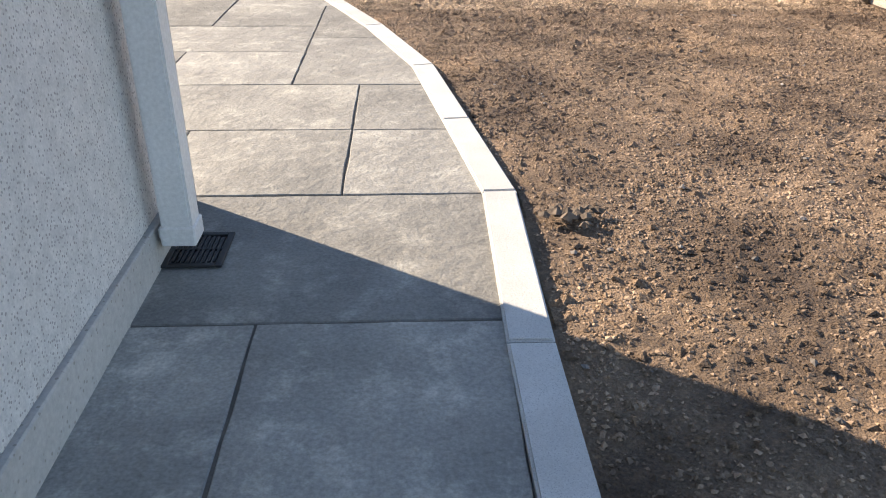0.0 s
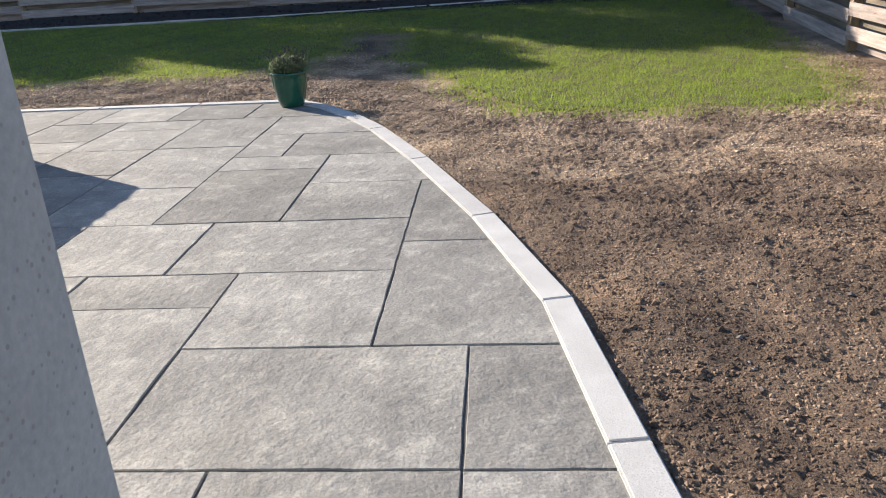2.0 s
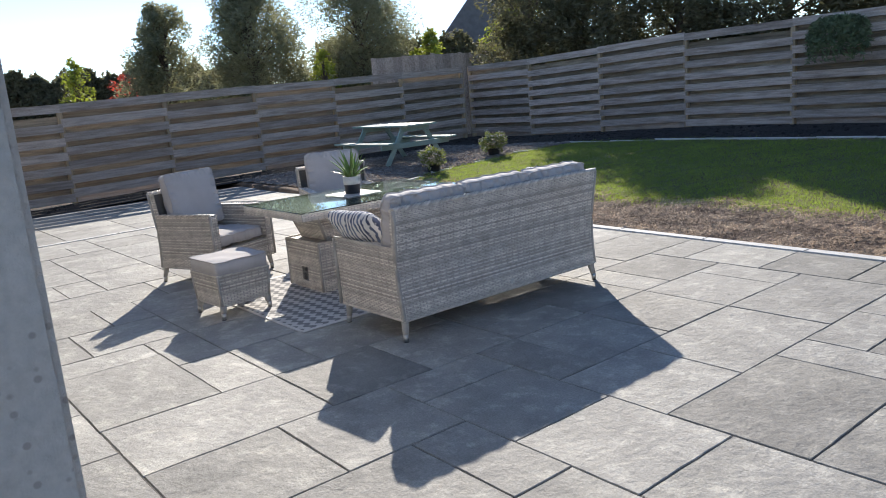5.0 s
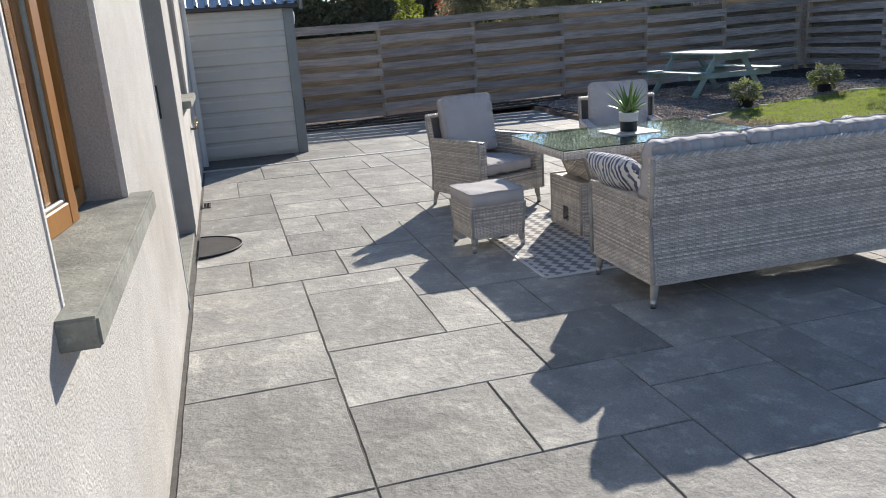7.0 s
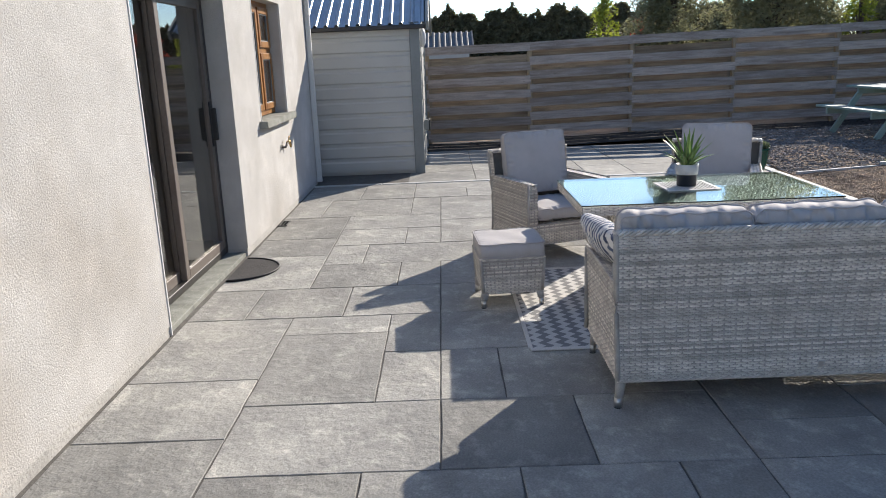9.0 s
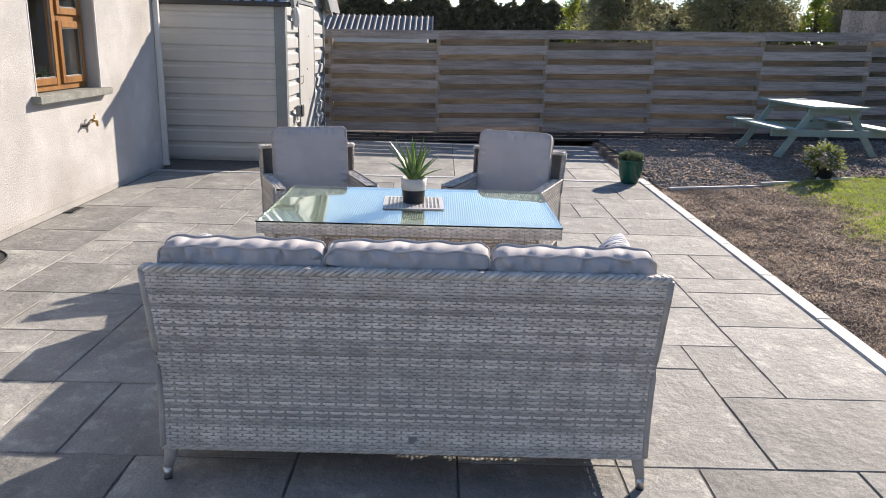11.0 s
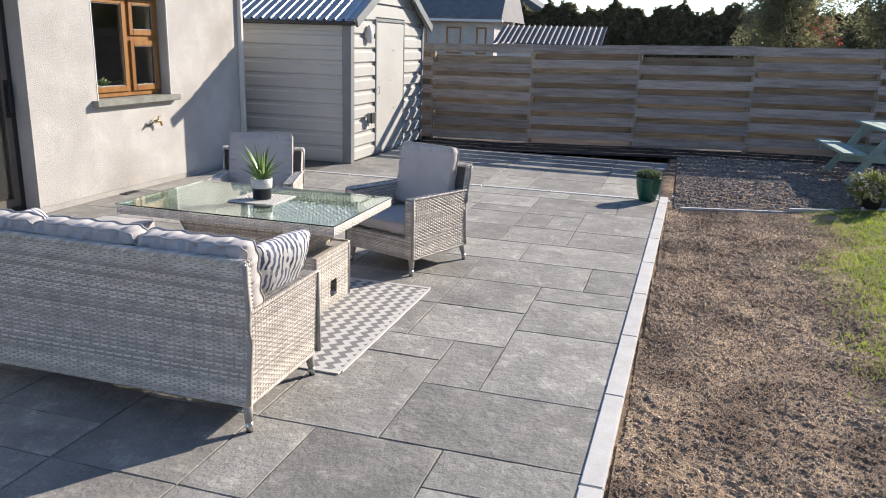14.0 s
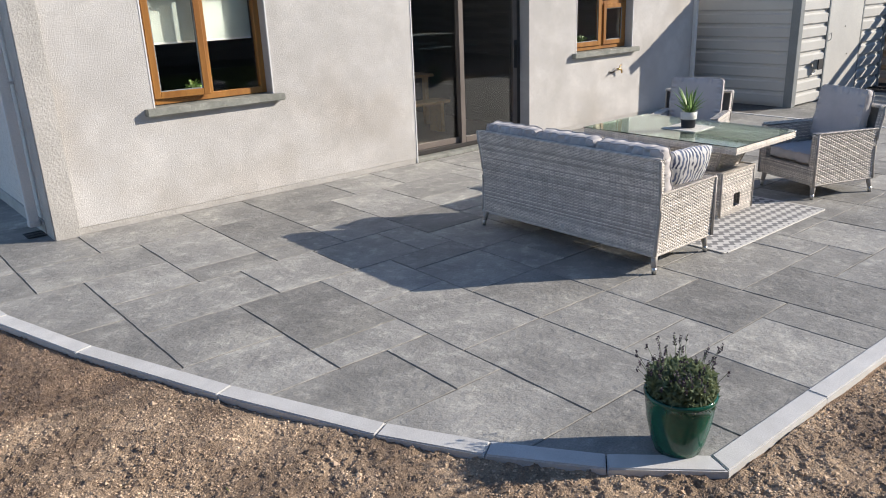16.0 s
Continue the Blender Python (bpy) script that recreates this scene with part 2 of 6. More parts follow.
for leafy, amount, tint in ((GRASS, 0.42, (0.42, 0.54, 0.09)), (TREE_LEAF, 0.45, (0.40, 0.40, 0.22)), (LIME_LEAF, 0.4, (0.45, 0.52, 0.07)), (RED_LEAF, 0.4, (0.7, 0.12, 0.08)), (SHRUB, 0.3, (0.36, 0.42, 0.12)), (CONIFER, 0.3, (0.27, 0.26, 0.13)), (LAVENDER, 0.25, (0.3, 0.36, 0.2)), (ALOE, 0.2, (0.3, 0.5, 0.12))):
    let_through(leafy, amount, tint)


def striped_fabric():
    """White cotton with broken wavy navy stripes."""
    m = material("zebra_print", (0.7, 0.7, 0.7), 0.95)
    vec = coords(m, (1, 1, 1))
    w = node(m, "ShaderNodeTexWave", Scale=9.0, Distortion=5.5, Detail=3.0)
    w.inputs["Detail Scale"].default_value = 1.6
    wire(m, vec, w.inputs["Vector"])
    r = node(m, "ShaderNodeMapRange")
    r.inputs[1].default_value, r.inputs[2].default_value = 0.50, 0.60
    wire(m, w.outputs["Fac"], r.inputs[0])
    gaps = noisy(m, vec, 16, 2, 0.34, 0.42)
    both = m.node_tree.nodes.new("ShaderNodeMath")
    both.operation = "MULTIPLY"
    wire(m, r.outputs[0], both.inputs[0])
    wire(m, gaps, both.inputs[1])
    navy = mix_in(m, noisy(m, vec, 12, 2), (0.035, 0.045, 0.09), (0.16, 0.20, 0.30))
    wire(m, mix_in(m, both.outputs[0], (0.66, 0.65, 0.64), navy), m.node_tree.nodes["Principled BSDF"].inputs["Base Color"])
    return m


def chevron_rug():
    """Rows of zigzag bands, pale and grey, woven flat."""
    m = material("chevron_weave", (0.6, 0.6, 0.6), 0.95)
    tc = node(m, "ShaderNodeTexCoord")
    sep = node(m, "ShaderNodeSeparateXYZ")
    wire(m, tc.outputs["Object"], sep.inputs[0])

    def calc(op, a, b=0.0):
        n = m.node_tree.nodes.new("ShaderNodeMath")
        n.operation = op
        for s, v in ((n.inputs[0], a), (n.inputs[1], b)):
            if isinstance(v, (int, float)):
                s.default_value = v
            else:
                wire(m, v, s)
        return n.outputs[0]

    zig = calc("PINGPONG", sep.outputs["X"], 0.042)
    band = calc("FRACT", calc("DIVIDE", calc("ADD", sep.outputs["Y"], zig), 0.096))
    fac = calc("GREATER_THAN", band, 0.5)
    grain = noisy(m, tc.outputs["Object"], 260, 2, 0.3, 0.7)
    col = mix_in(m, fac, (0.62, 0.61, 0.59), (0.235, 0.235, 0.24))
    col = mix_in(m, grain, mix_in(m, 1.0, col, (0.8, 0.8, 0.8), "MULTIPLY"), col)
    wire(m, col, m.node_tree.nodes["Principled BSDF"].inputs["Base Color"])
    return m


ZEBRA, CHEVRON = striped_fabric(), chevron_rug()


# ---- building blocks ----
def as_mesh(name, what, smooth=False):
    if isinstance(what, bmesh.types.BMesh):
        me = bpy.data.meshes.new(name)
        what.to_mesh(me)
        what.free()
    else:
        me = what
    if smooth:
        me.polygons.foreach_set("use_smooth", [True] * len(me.polygons))
    return me


def part(name, what, mat, parent=None, label="", smooth=False, m=None):
    """Links a bmesh or mesh as one object, under a parent if one is given."""
    me = as_mesh(name, what, smooth)
    if mat and not me.materials:
        me.materials.append(mat)
    ob = new(name, me)
    if m is not None:
        ob.matrix_basis = m
    if parent:
        ob.parent = parent
    if label:
        ob["label"] = label
    return ob


def thing(name, label, category, m=None, group="", kind=""):
    ob = new(name)
    ob.empty_display_size = 0.1
    if m is not None:
        ob.matrix_basis = m
    return tagged(ob, label, category, group, kind)


def box(x0, x1, y0, y1, z0, z1, bevel=0.0, bm=None, segments=1):
    own = bmesh.new()
    bmesh.ops.create_cube(own, size=1, matrix=Matrix.Translation(((x0 + x1) / 2, (y0 + y1) / 2, (z0 + z1) / 2)) @ Matrix.Diagonal((abs(x1 - x0), abs(y1 - y0), abs(z1 - z0), 1)))
    if bevel:
        bmesh.ops.bevel(own, geom=own.edges[:], offset=bevel, segments=segments, affect="EDGES")
    if bm is None:
        return own
    me = bpy.data.meshes.new("tmp")
    own.to_mesh(me)
    own.free()
    bm.from_mesh(me)
    bpy.data.meshes.remove(me)
    return bm


def tube(points, radius, sides=6, closed=False, bm=None):
    """A round tube along points; radius may be one number or one for each point."""
    bm = bm or bmesh.new()
    pts = [Vector(p) for p in points]
    rads = radius if isinstance(radius, (list, tuple)) else [radius] * len(pts)
    rings, n = [], len(pts)
    for i, p in enumerate(pts):
        a, b = pts[i - 1 if i or closed else 0], pts[(i + 1) % n if closed or i < n - 1 else i]
        way = (b - a).normalized() if (b - a).length > 1e-9 else Vector((0, 0, 1))
        side = way.cross(Vector((0, 0, 1)))
        if side.length < 0.05:
            side = way.cross(Vector((1, 0, 0)))
        side.normalize()
        up = side.cross(way)
        rings.append([bm.verts.new(p + rads[i] * (math.cos(k * 2 * math.pi / sides) * side + math.sin(k * 2 * math.pi / sides) * up)) for k in range(sides)])
    for i in range(n if closed else n - 1):
        r0, r1 = rings[i], rings[(i + 1) % n]
        for k in range(sides):
            bm.faces.new((r0[k], r0[(k + 1) % sides], r1[(k + 1) % sides], r1[k]))
    if not closed:
        bm.faces.new(rings[0][::-1])
        bm.faces.new(rings[-1])
    return bm


def lathe(profile, steps=32, bm=None):
    bm = bm or bmesh.new()
    rings = [[bm.verts.new((r * math.cos(2 * math.pi * k / steps), r * math.sin(2 * math.pi * k / steps), z)) for k in range(steps)] for r, z in profile]
    for a, b in zip(rings, rings[1:]):
        for k in range(steps):
            bm.faces.new((a[k], a[(k + 1) % steps], b[(k + 1) % steps], b[k]))
    bm.faces.new(rings[0][::-1])
    bm.faces.new(rings[-1])
    return bm


def soup(name, verts, faces):
    me = bpy.data.meshes.new(name)
    me.from_pydata(verts.tolist() if hasattr(verts, "tolist") else verts, [], faces.tolist() if hasattr(faces, "tolist") else faces)
    return me


def scatter_rocks(name, places, sizes, seed, flat=0.6):
    """Many small angular stones in one mesh."""
    rng = np.random.default_rng(seed)
    base = np.array([(1, 0, 0), (-1, 0, 0), (0, 1, 0), (0, -1, 0), (0, 0, 1), (0, 0, -0.5), (0.7, 0.7, 0.35), (-0.7, 0.6, 0.4), (0.6, -0.7, 0.3), (-0.65, -0.7, 0.45)], float)
    tris = np.array([(4, 0, 6), (4, 6, 2), (4, 2, 7), (4, 7, 1), (4, 1, 9), (4, 9, 3), (4, 3, 8), (4, 8, 0), (5, 6, 0), (5, 2, 6), (5, 7, 2), (5, 1, 7), (5, 9, 1), (5, 3, 9), (5, 8, 3), (5, 0, 8)])
    n = len(places)
    v = base[None] * (1 + rng.uniform(-0.3, 0.3, (n, len(base), 1)))
    v = v * np.stack([rng.uniform(0.7, 1.25, n), rng.uniform(0.7, 1.25, n), rng.uniform(flat * 0.7, flat * 1.4, n)], 1)[:, None]
    a = rng.uniform(0, 2 * np.pi, n)
    c, s = np.cos(a)[:, None], np.sin(a)[:, None]
    v = np.stack([v[..., 0] * c - v[..., 1] * s, v[..., 0] * s + v[..., 1] * c, v[..., 2]], -1)
    v = v * np.asarray(sizes)[:, None, None] + np.asarray(places)[:, None]
    f = tris[None] + (np.arange(n) * len(base))[:, None, None]
    return soup(name, v.reshape(-1, 3), f.reshape(-1, 3))


def scatter_crumbs(name, places, sizes, seed):
    """Very many small crumbs of four faces each in one mesh."""
    rng = np.random.default_rng(seed)
    base = np.array([(1, 0, -0.3), (0, 1, -0.3), (-1, 0, -0.3), (0, -1, -0.3), (0, 0, 0.9)], float)
    tris = np.array([(0, 1, 4), (1, 2, 4), (2, 3, 4), (3, 0, 4)])
    n = len(places)
    v = base[None] * rng.uniform(0.55, 1.3, (n, 5, 1)) * np.array([1, 1, 0.55])
    a = rng.uniform(0, 2 * np.pi, n)
    c, s = np.cos(a)[:, None], np.sin(a)[:, None]
    v = np.stack([v[..., 0] * c - v[..., 1] * s, v[..., 0] * s + v[..., 1] * c, v[..., 2]], -1)
    v[:, 4, :2] += rng.normal(0, 0.35, (n, 2))
    v = v * np.asarray(sizes)[:, None, None] + np.asarray(places)[:, None]
    return soup(name, v.reshape(-1, 3), (tris[None] + (np.arange(n) * 5)[:, None, None]).reshape(-1, 3))


def leaf_cloud(name, centres, size, seed, long=1.0, up=0.0):
    """Many small leaves, each a folded rhomb of two triangles, in one mesh."""
    rng = np.random.default_rng(seed)
    n = len(centres)
    d = rng.normal(size=(n, 3))
    d[:, 2] = d[:, 2] * 0.6 + up
    d /= np.linalg.norm(d, axis=1, keepdims=True)
    e = np.cross(d, rng.normal(size=(n, 3)))
    e /= np.linalg.norm(e, axis=1, keepdims=True)
    s = size * rng.uniform(0.6, 1.4, (n, 1))
    c = np.asarray(centres)
    v = np.stack([c - d * s * long, c + e * s * 0.45, c + d * s * long, c - e * s * 0.45], 1)
    k = (np.arange(n) * 4)[:, None]
    f = np.concatenate([k + np.array([[0, 1, 2]]), k + np.array([[0, 2, 3]])], 1).reshape(-1, 3)
    return soup(name, v.reshape(-1, 3), f)


# ---- ground ----
def smooth(a, b, x):
    t = np.clip((x - a) / (b - a), 0, 1)
    return t * t * (3 - 2 * t)


def ground_height(x, y):
    x, y = np.asarray(x, float), np.asarray(y, float)
    back = smooth(8.2, 15.1, y) * (0.38 - 0.17 * smooth(-7, -14, x))
    west = smooth(-9.6, -11.5, x) * smooth(4.0, 9.0, y) * 0.10
    lumps = np.sin(x * 9.1 + 1.3 * np.sin(y * 5.3)) * np.sin(y * 8.3 + 1.1 * np.sin(x * 4.7)) + 0.6 * np.sin(x * 21 + y * 6) * np.sin(y * 19 - x * 5)
    return -0.030 + back + west * (1 - smooth(8.5, 14, y)) + 0.005 * lumps


TABLE = np.random.default_rng(17).uniform(-1, 1, (256, 256))


def lattice_noise(x, y, size, shift):
    """Smooth noise from a fixed table of chance values, with cells of the given size."""
    u, v = x / size + shift * 17.3, y / size + shift * 9.7
    i, j = np.floor(u).astype(int), np.floor(v).astype(int)
    a, b = u - i, v - j
    a, b = a * a * (3 - 2 * a), b * b * (3 - 2 * b)
    at = lambda p, q: TABLE[p % 256, q % 256]
    return (at(i, j) * (1 - a) + at(i + 1, j) * a) * (1 - b) + (at(i, j + 1) * (1 - a) + at(i + 1, j + 1) * a) * b


def soil_relief(x, y):
    """Raked clods and hollows, a centimetre or two high."""
    x, y = np.asarray(x, float), np.asarray(y, float)
    rough = 0.6 + 0.5 * lattice_noise(x, y, 0.9, 5)
    fine = 0.006 * (1 - 2 * np.abs(lattice_noise(x, y, 0.085, 2))) + 0.012 * np.abs(lattice_noise(x, y, 0.05, 3)) + 0.010 * lattice_noise(x, y, 0.028, 4)
    return 0.007 + 0.007 * lattice_noise(x, y, 0.35, 1) + rough * fine


def soil_top(x, y):
    return ground_height(x, y) + soil_relief(x, y)


KERB = [(0.345, -1.2), (0.36, 1.2), (0.382, 2.05), (0.285, 2.78), (0.17, 3.62), (-0.105, 4.55), (-0.505, 5.62), (-0.885, 6.50), (-1.14, 6.96), (-1.44, 7.38), (-1.76, 7.70)]
WEST_Y = 7.86


def edge_x(y):
    """The inner line of the curved kerb."""
    return np.interp(y, [k[1] for k in KERB], [k[0] for k in KERB])


def edge_y(x):
    """The inner line of the straight kerb along the soil."""
    return 7.70 + (WEST_Y - 7.70) * (np.asarray(x) + 1.76) / (-10.35 + 1.76)


def on_patio(x, y, pad=0.12):
    x, y = np.asarray(x), np.asarray(y)
    near = (x > -14.2) & (y < edge_y(x) + pad)
    return (near & (x < edge_x(np.minimum(y, 7.70)) + pad)) & (x < 0.6)


def make_ground():
    def ticks(lo, hi, fine_lo, fine_hi, step):
        a = np.arange(fine_lo, fine_hi + 1e-6, step)
        out, d, left = [], step * 2, fine_lo
        while left > lo:
            left -= d
            d *= 1.6
            out.append(max(left, lo))
        out = out[::-1]
        d, right = step * 2, fine_hi
        tail = []
        while right < hi:
            right += d
            d *= 1.6
            tail.append(min(right, hi))
        return np.concatenate([out, a, tail])
    xs, ys = ticks(-900, 900, -11.0, 4.5, 0.075), ticks(-900, 900, -1.0, 11.0, 0.075)
    gx, gy = np.meshgrid(xs, ys, indexing="ij")
    gz = ground_height(gx, gy)
    rng = np.random.default_rng(3)
    lump = rng.normal(0, 1, gx.shape)
    lump = (lump + np.roll(lump, 1, 0) + np.roll(lump, 1, 1) + np.roll(lump, -1, 0)) / 4
    near = (gx > -11) & (gx < 4.5) & (gy > -1) & (gy < 11)
    gz = gz + lump * 0.0008 * near
    gz = np.where(on_patio(gx, gy, -0.05), -0.16, gz)
    gz = np.where((gx < 0.2) & (gy < 1.9), -0.16, gz)
    verts = np.stack([gx, gy, gz], -1).reshape(-1, 3)
    n, k = gx.shape
    idx = np.arange(n * k).reshape(n, k)
    faces = np.stack([idx[:-1, :-1], idx[1:, :-1], idx[1:, 1:], idx[:-1, 1:]], -1).reshape(-1, 4)
    me = soup("ground", verts, faces)
    ob = part("ground", me, SOIL, smooth=True)
    tagged(ob, "bare raked brown soil with small stones and clods", "ground", kind="structure")


make_ground()


def sheet(name, poly_fn, x0, x1, y0, y1, step, lift, mat, label, category):
    """A patch of ground cover that follows the ground where poly_fn says so."""
    xs, ys = np.arange(x0, x1, step), np.arange(y0, y1, step)
    gx, gy = np.meshgrid(xs, ys, indexing="ij")
    keep = poly_fn(gx + step / 2, gy + step / 2)
    gz = ground_height(gx, gy) + lift
    verts = np.stack([gx, gy, gz], -1).reshape(-1, 3)
    idx = np.arange(gx.size).reshape(gx.shape)
    f = np.stack([idx[:-1, :-1], idx[1:, :-1], idx[1:, 1:], idx[:-1, 1:]], -1)[keep[:-1, :-1]]
    ob = part(name, soup(name, verts, f), mat, smooth=True)
    return tagged(ob, label, category, kind="structure")


def wobble(x, y, seed=0.0):
    return 0.5 * np.sin(x * 3.1 + seed) * np.cos(y * 2.3 - seed) + 0.35 * np.sin(x * 7.3 - y * 5.1 + seed) + 0.2 * np.sin(x * 17 + y * 13)


def lawn_here(x, y):
    w = wobble(x, y) * 0.22
    left = (x > np.interp(y, [9.3, 10.1, 12.1, 13.2], [-10.05, -10.33, -10.3, -9.85])) & (x < -1.9 + w) & (y > 9.35 + w + 0.35 * smooth(-7, -9.5, x)) & (y < 13.25)
    low = np.interp(x, [-1.1, -0.36, 0.1, 1.5, 2.7, 3.05, 3.4], [9.9, 8.2, 7.05, 6.65, 7.0, 8.2, 12.0])
    right = (x > -1.1 + w) & (x < 3.3) & (y > low + w) & (y < 13.55)
    far = (y > 11.6 + w) & (x > -3) & (x < 0) & (y < 13.5)
    return left | right | far


def turf_here(x, y):
    return lawn_here(x, y) & lawn_here(x, y - 0.22) & lawn_here(x + 0.2, y) & lawn_here(x - 0.2, y)


sheet("lawn", turf_here, -10.5, 3.6, 6, 13.8, 0.06, 0.012, TURF, "green lawn with patchy edges and bare spots", "lawn")
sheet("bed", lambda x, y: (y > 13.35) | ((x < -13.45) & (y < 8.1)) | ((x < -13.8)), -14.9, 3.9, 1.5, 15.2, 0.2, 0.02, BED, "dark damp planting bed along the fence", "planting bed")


def gravel_here(x, y):
    return (x < np.interp(y, [8.1, 9.3, 10.1, 12.1, 13.2], [-9.75, -10.05, -10.33, -10.3, -9.85])) & (x > -13.9) & (y > 8.03) & (y < 13.4)


sheet("gravel_bed", gravel_here, -14.0, -9.4, 7.97, 13.5, 0.06, 0.015, SOIL, "bed of mixed brown pebbles and earth", "gravel")


def soil_patch(x0, x1, y0, y1, step, mat, label):
    """A stretch of bare soil, finely lumpy, outside the kerb."""
    gx, gy = np.meshgrid(np.arange(x0, x1, step), np.arange(y0, y1, step), indexing="ij")
    keep = ~on_patio(gx, gy, 0.11) & ~gravel_here(gx, gy) & ((gx > 0.35) | (gy > 1.0))
    gz = soil_top(gx, gy) - 0.012 * turf_here(gx, gy)
    idx = np.arange(gx.size).reshape(gx.shape)
    f = np.stack([idx[:-1, :-1], idx[1:, :-1], idx[1:, 1:], idx[:-1, 1:]], -1)[keep[:-1, :-1] & keep[1:, 1:]]
    ob = part("soil", soup("soil", np.stack([gx, gy, gz], -1).reshape(-1, 3), f), mat)
    tagged(ob, label, "soil", kind="structure")


soil_patch(-0.6, 3.5, -0.6, 5.2, 0.016, SOIL, "bare damp crumbly brown soil beside the kerb")
soil_patch(-2.0, 3.5, 5.184, 9.9, 0.022, SOIL_DRY, "bare dry pale brown soil between kerb and lawn")
soil_patch(-9.9, -1.98, 7.8, 10.2, 0.026, SOIL_DRY, "bare dry pale brown soil between kerb and lawn")


# ---- slabs laid on a module of about a foot ----
STEP_X, STEP_Y, X0, Y0 = 0.320, 0.3155, -0.085, 2.055
LAYOUT = (
    "aabbaaaccgggaabbbaabbbaabbbaaabbbb",
    "aabbaaaccgggaabbbccbbbaabbbcccbbbb",
    "ffggghheehhddhhhaccaacceeddcccaaaa",
    "ffggghheehhddhhhabbaaddeeddcccaaaa",
    "cccffhheeffddeeddbbccddaaddaaabbcc",
    "cccffaabbffggffccaabbddbbbcccdbbcc",
    "cccgggeehhaggeeccaabbaabbbcccdaacc",
    "fffgggeehhabbeeffcccddcccaaeeebbaa",
    "fffhhccffggbbeeffcccddcccbbeeebbaa",
    "fffhhccffcchggaacaabbbaaabbaaaccaa",
    "aaaaaccbbcchggaacaabbbaaaccaaaccbb",
    "aaaaaeebbggffcceebbccddbbccbbbccbb",
    "ffffffgbbggffcceeaaccddbbddaacaabb",
    "ffffffgaaccbbhhhgaabbddaaddaacaacc",
    "hhhhhhhaaccgghhhgccaabbaabbccdeecc",
    "hhhhhhhaaffggaaeeccaabbccbbaadeebb",
    "cccccccceeaabaabbbddcbbccaabbbeebb",
    "cccccccceeaabaabbbddcaaccaabbbaabb",
)


def clip(poly, a, b):
    """The part of a polygon to the left of the line from a to b."""
    out = []
    side = lambda p: (b[0] - a[0]) * (p[1] - a[1]) - (b[1] - a[1]) * (p[0] - a[0])
    for p, q in zip(poly, poly[1:] + poly[:1]):
        sp, sq = side(p), side(q)
        if sp >= 0:
            out.append(p)
        if sp * sq < 0:
            t = sp / (sp - sq)
            out.append((p[0] + t * (q[0] - p[0]), p[1] + t * (q[1] - p[1])))
    return out


def slab_outlines():
    rows, cols = len(LAYOUT), len(LAYOUT[0])
    seen, out = set(), []
    for r in range(rows):
        for c in range(cols):
            if (r, c) in seen:
                continue
            w = h = 1
            while c + w < cols and LAYOUT[r][c + w] == LAYOUT[r][c] and (r, c + w) not in seen:
                w += 1
            while r + h < rows and LAYOUT[r + h][c] == LAYOUT[r][c]:
                h += 1
            seen |= {(r + i, c + j) for i in range(h) for j in range(w)}
            x1, x0 = X0 - STEP_X * (c - 2), X0 - STEP_X * (c - 2 + w)
            y0, y1 = Y0 + STEP_Y * r, Y0 + STEP_Y * (r + h)
            out.append((max(x0, -10.085), x1, 2.0 if r == 0 and x1 < -0.6 else y0, 8.1 if r + h == rows else y1))
    return out


def slab_mesh(poly, rng, thick=0.04):
    """One slab with a chipped, slightly uneven top edge; the top is a little domed and tilted."""
    cx, cy = sum(p[0] for p in poly) / len(poly), sum(p[1] for p in poly) / len(poly)
    pts = []
    for p, q in zip(poly, poly[1:] + poly[:1]):
        n = max(1, int(math.dist(p, q) / 0.08))
        pts += [(p[0] + (q[0] - p[0]) * k / n, p[1] + (q[1] - p[1]) * k / n) for k in range(n)]
    bm = bmesh.new()
    lift = rng.uniform(-0.0015, 0.0015)
    ring0, ring1, ring2 = [], [], []
    for x, y in pts:
        dx, dy = x - cx, y - cy
        d = math.hypot(dx, dy) or 1
        jag = rng.uniform(0.0, 0.0045)
        ring0.append(bm.verts.new((dx - dx / d * 0.002, dy - dy / d * 0.002, -thick)))
        ring1.append(bm.verts.new((dx - dx / d * jag, dy - dy / d * jag, lift - 0.004)))
        ring2.append(bm.verts.new((dx - dx / d * (jag + 0.003), dy - dy / d * (jag + 0.003), lift)))
    for a, b in ((ring0, ring1), (ring1, ring2)):
        for k in range(len(pts)):
            bm.faces.new((a[k], a[(k + 1) % len(pts)], b[(k + 1) % len(pts)], b[k]))
    bm.faces.new(ring2)
    return bm, (cx, cy)


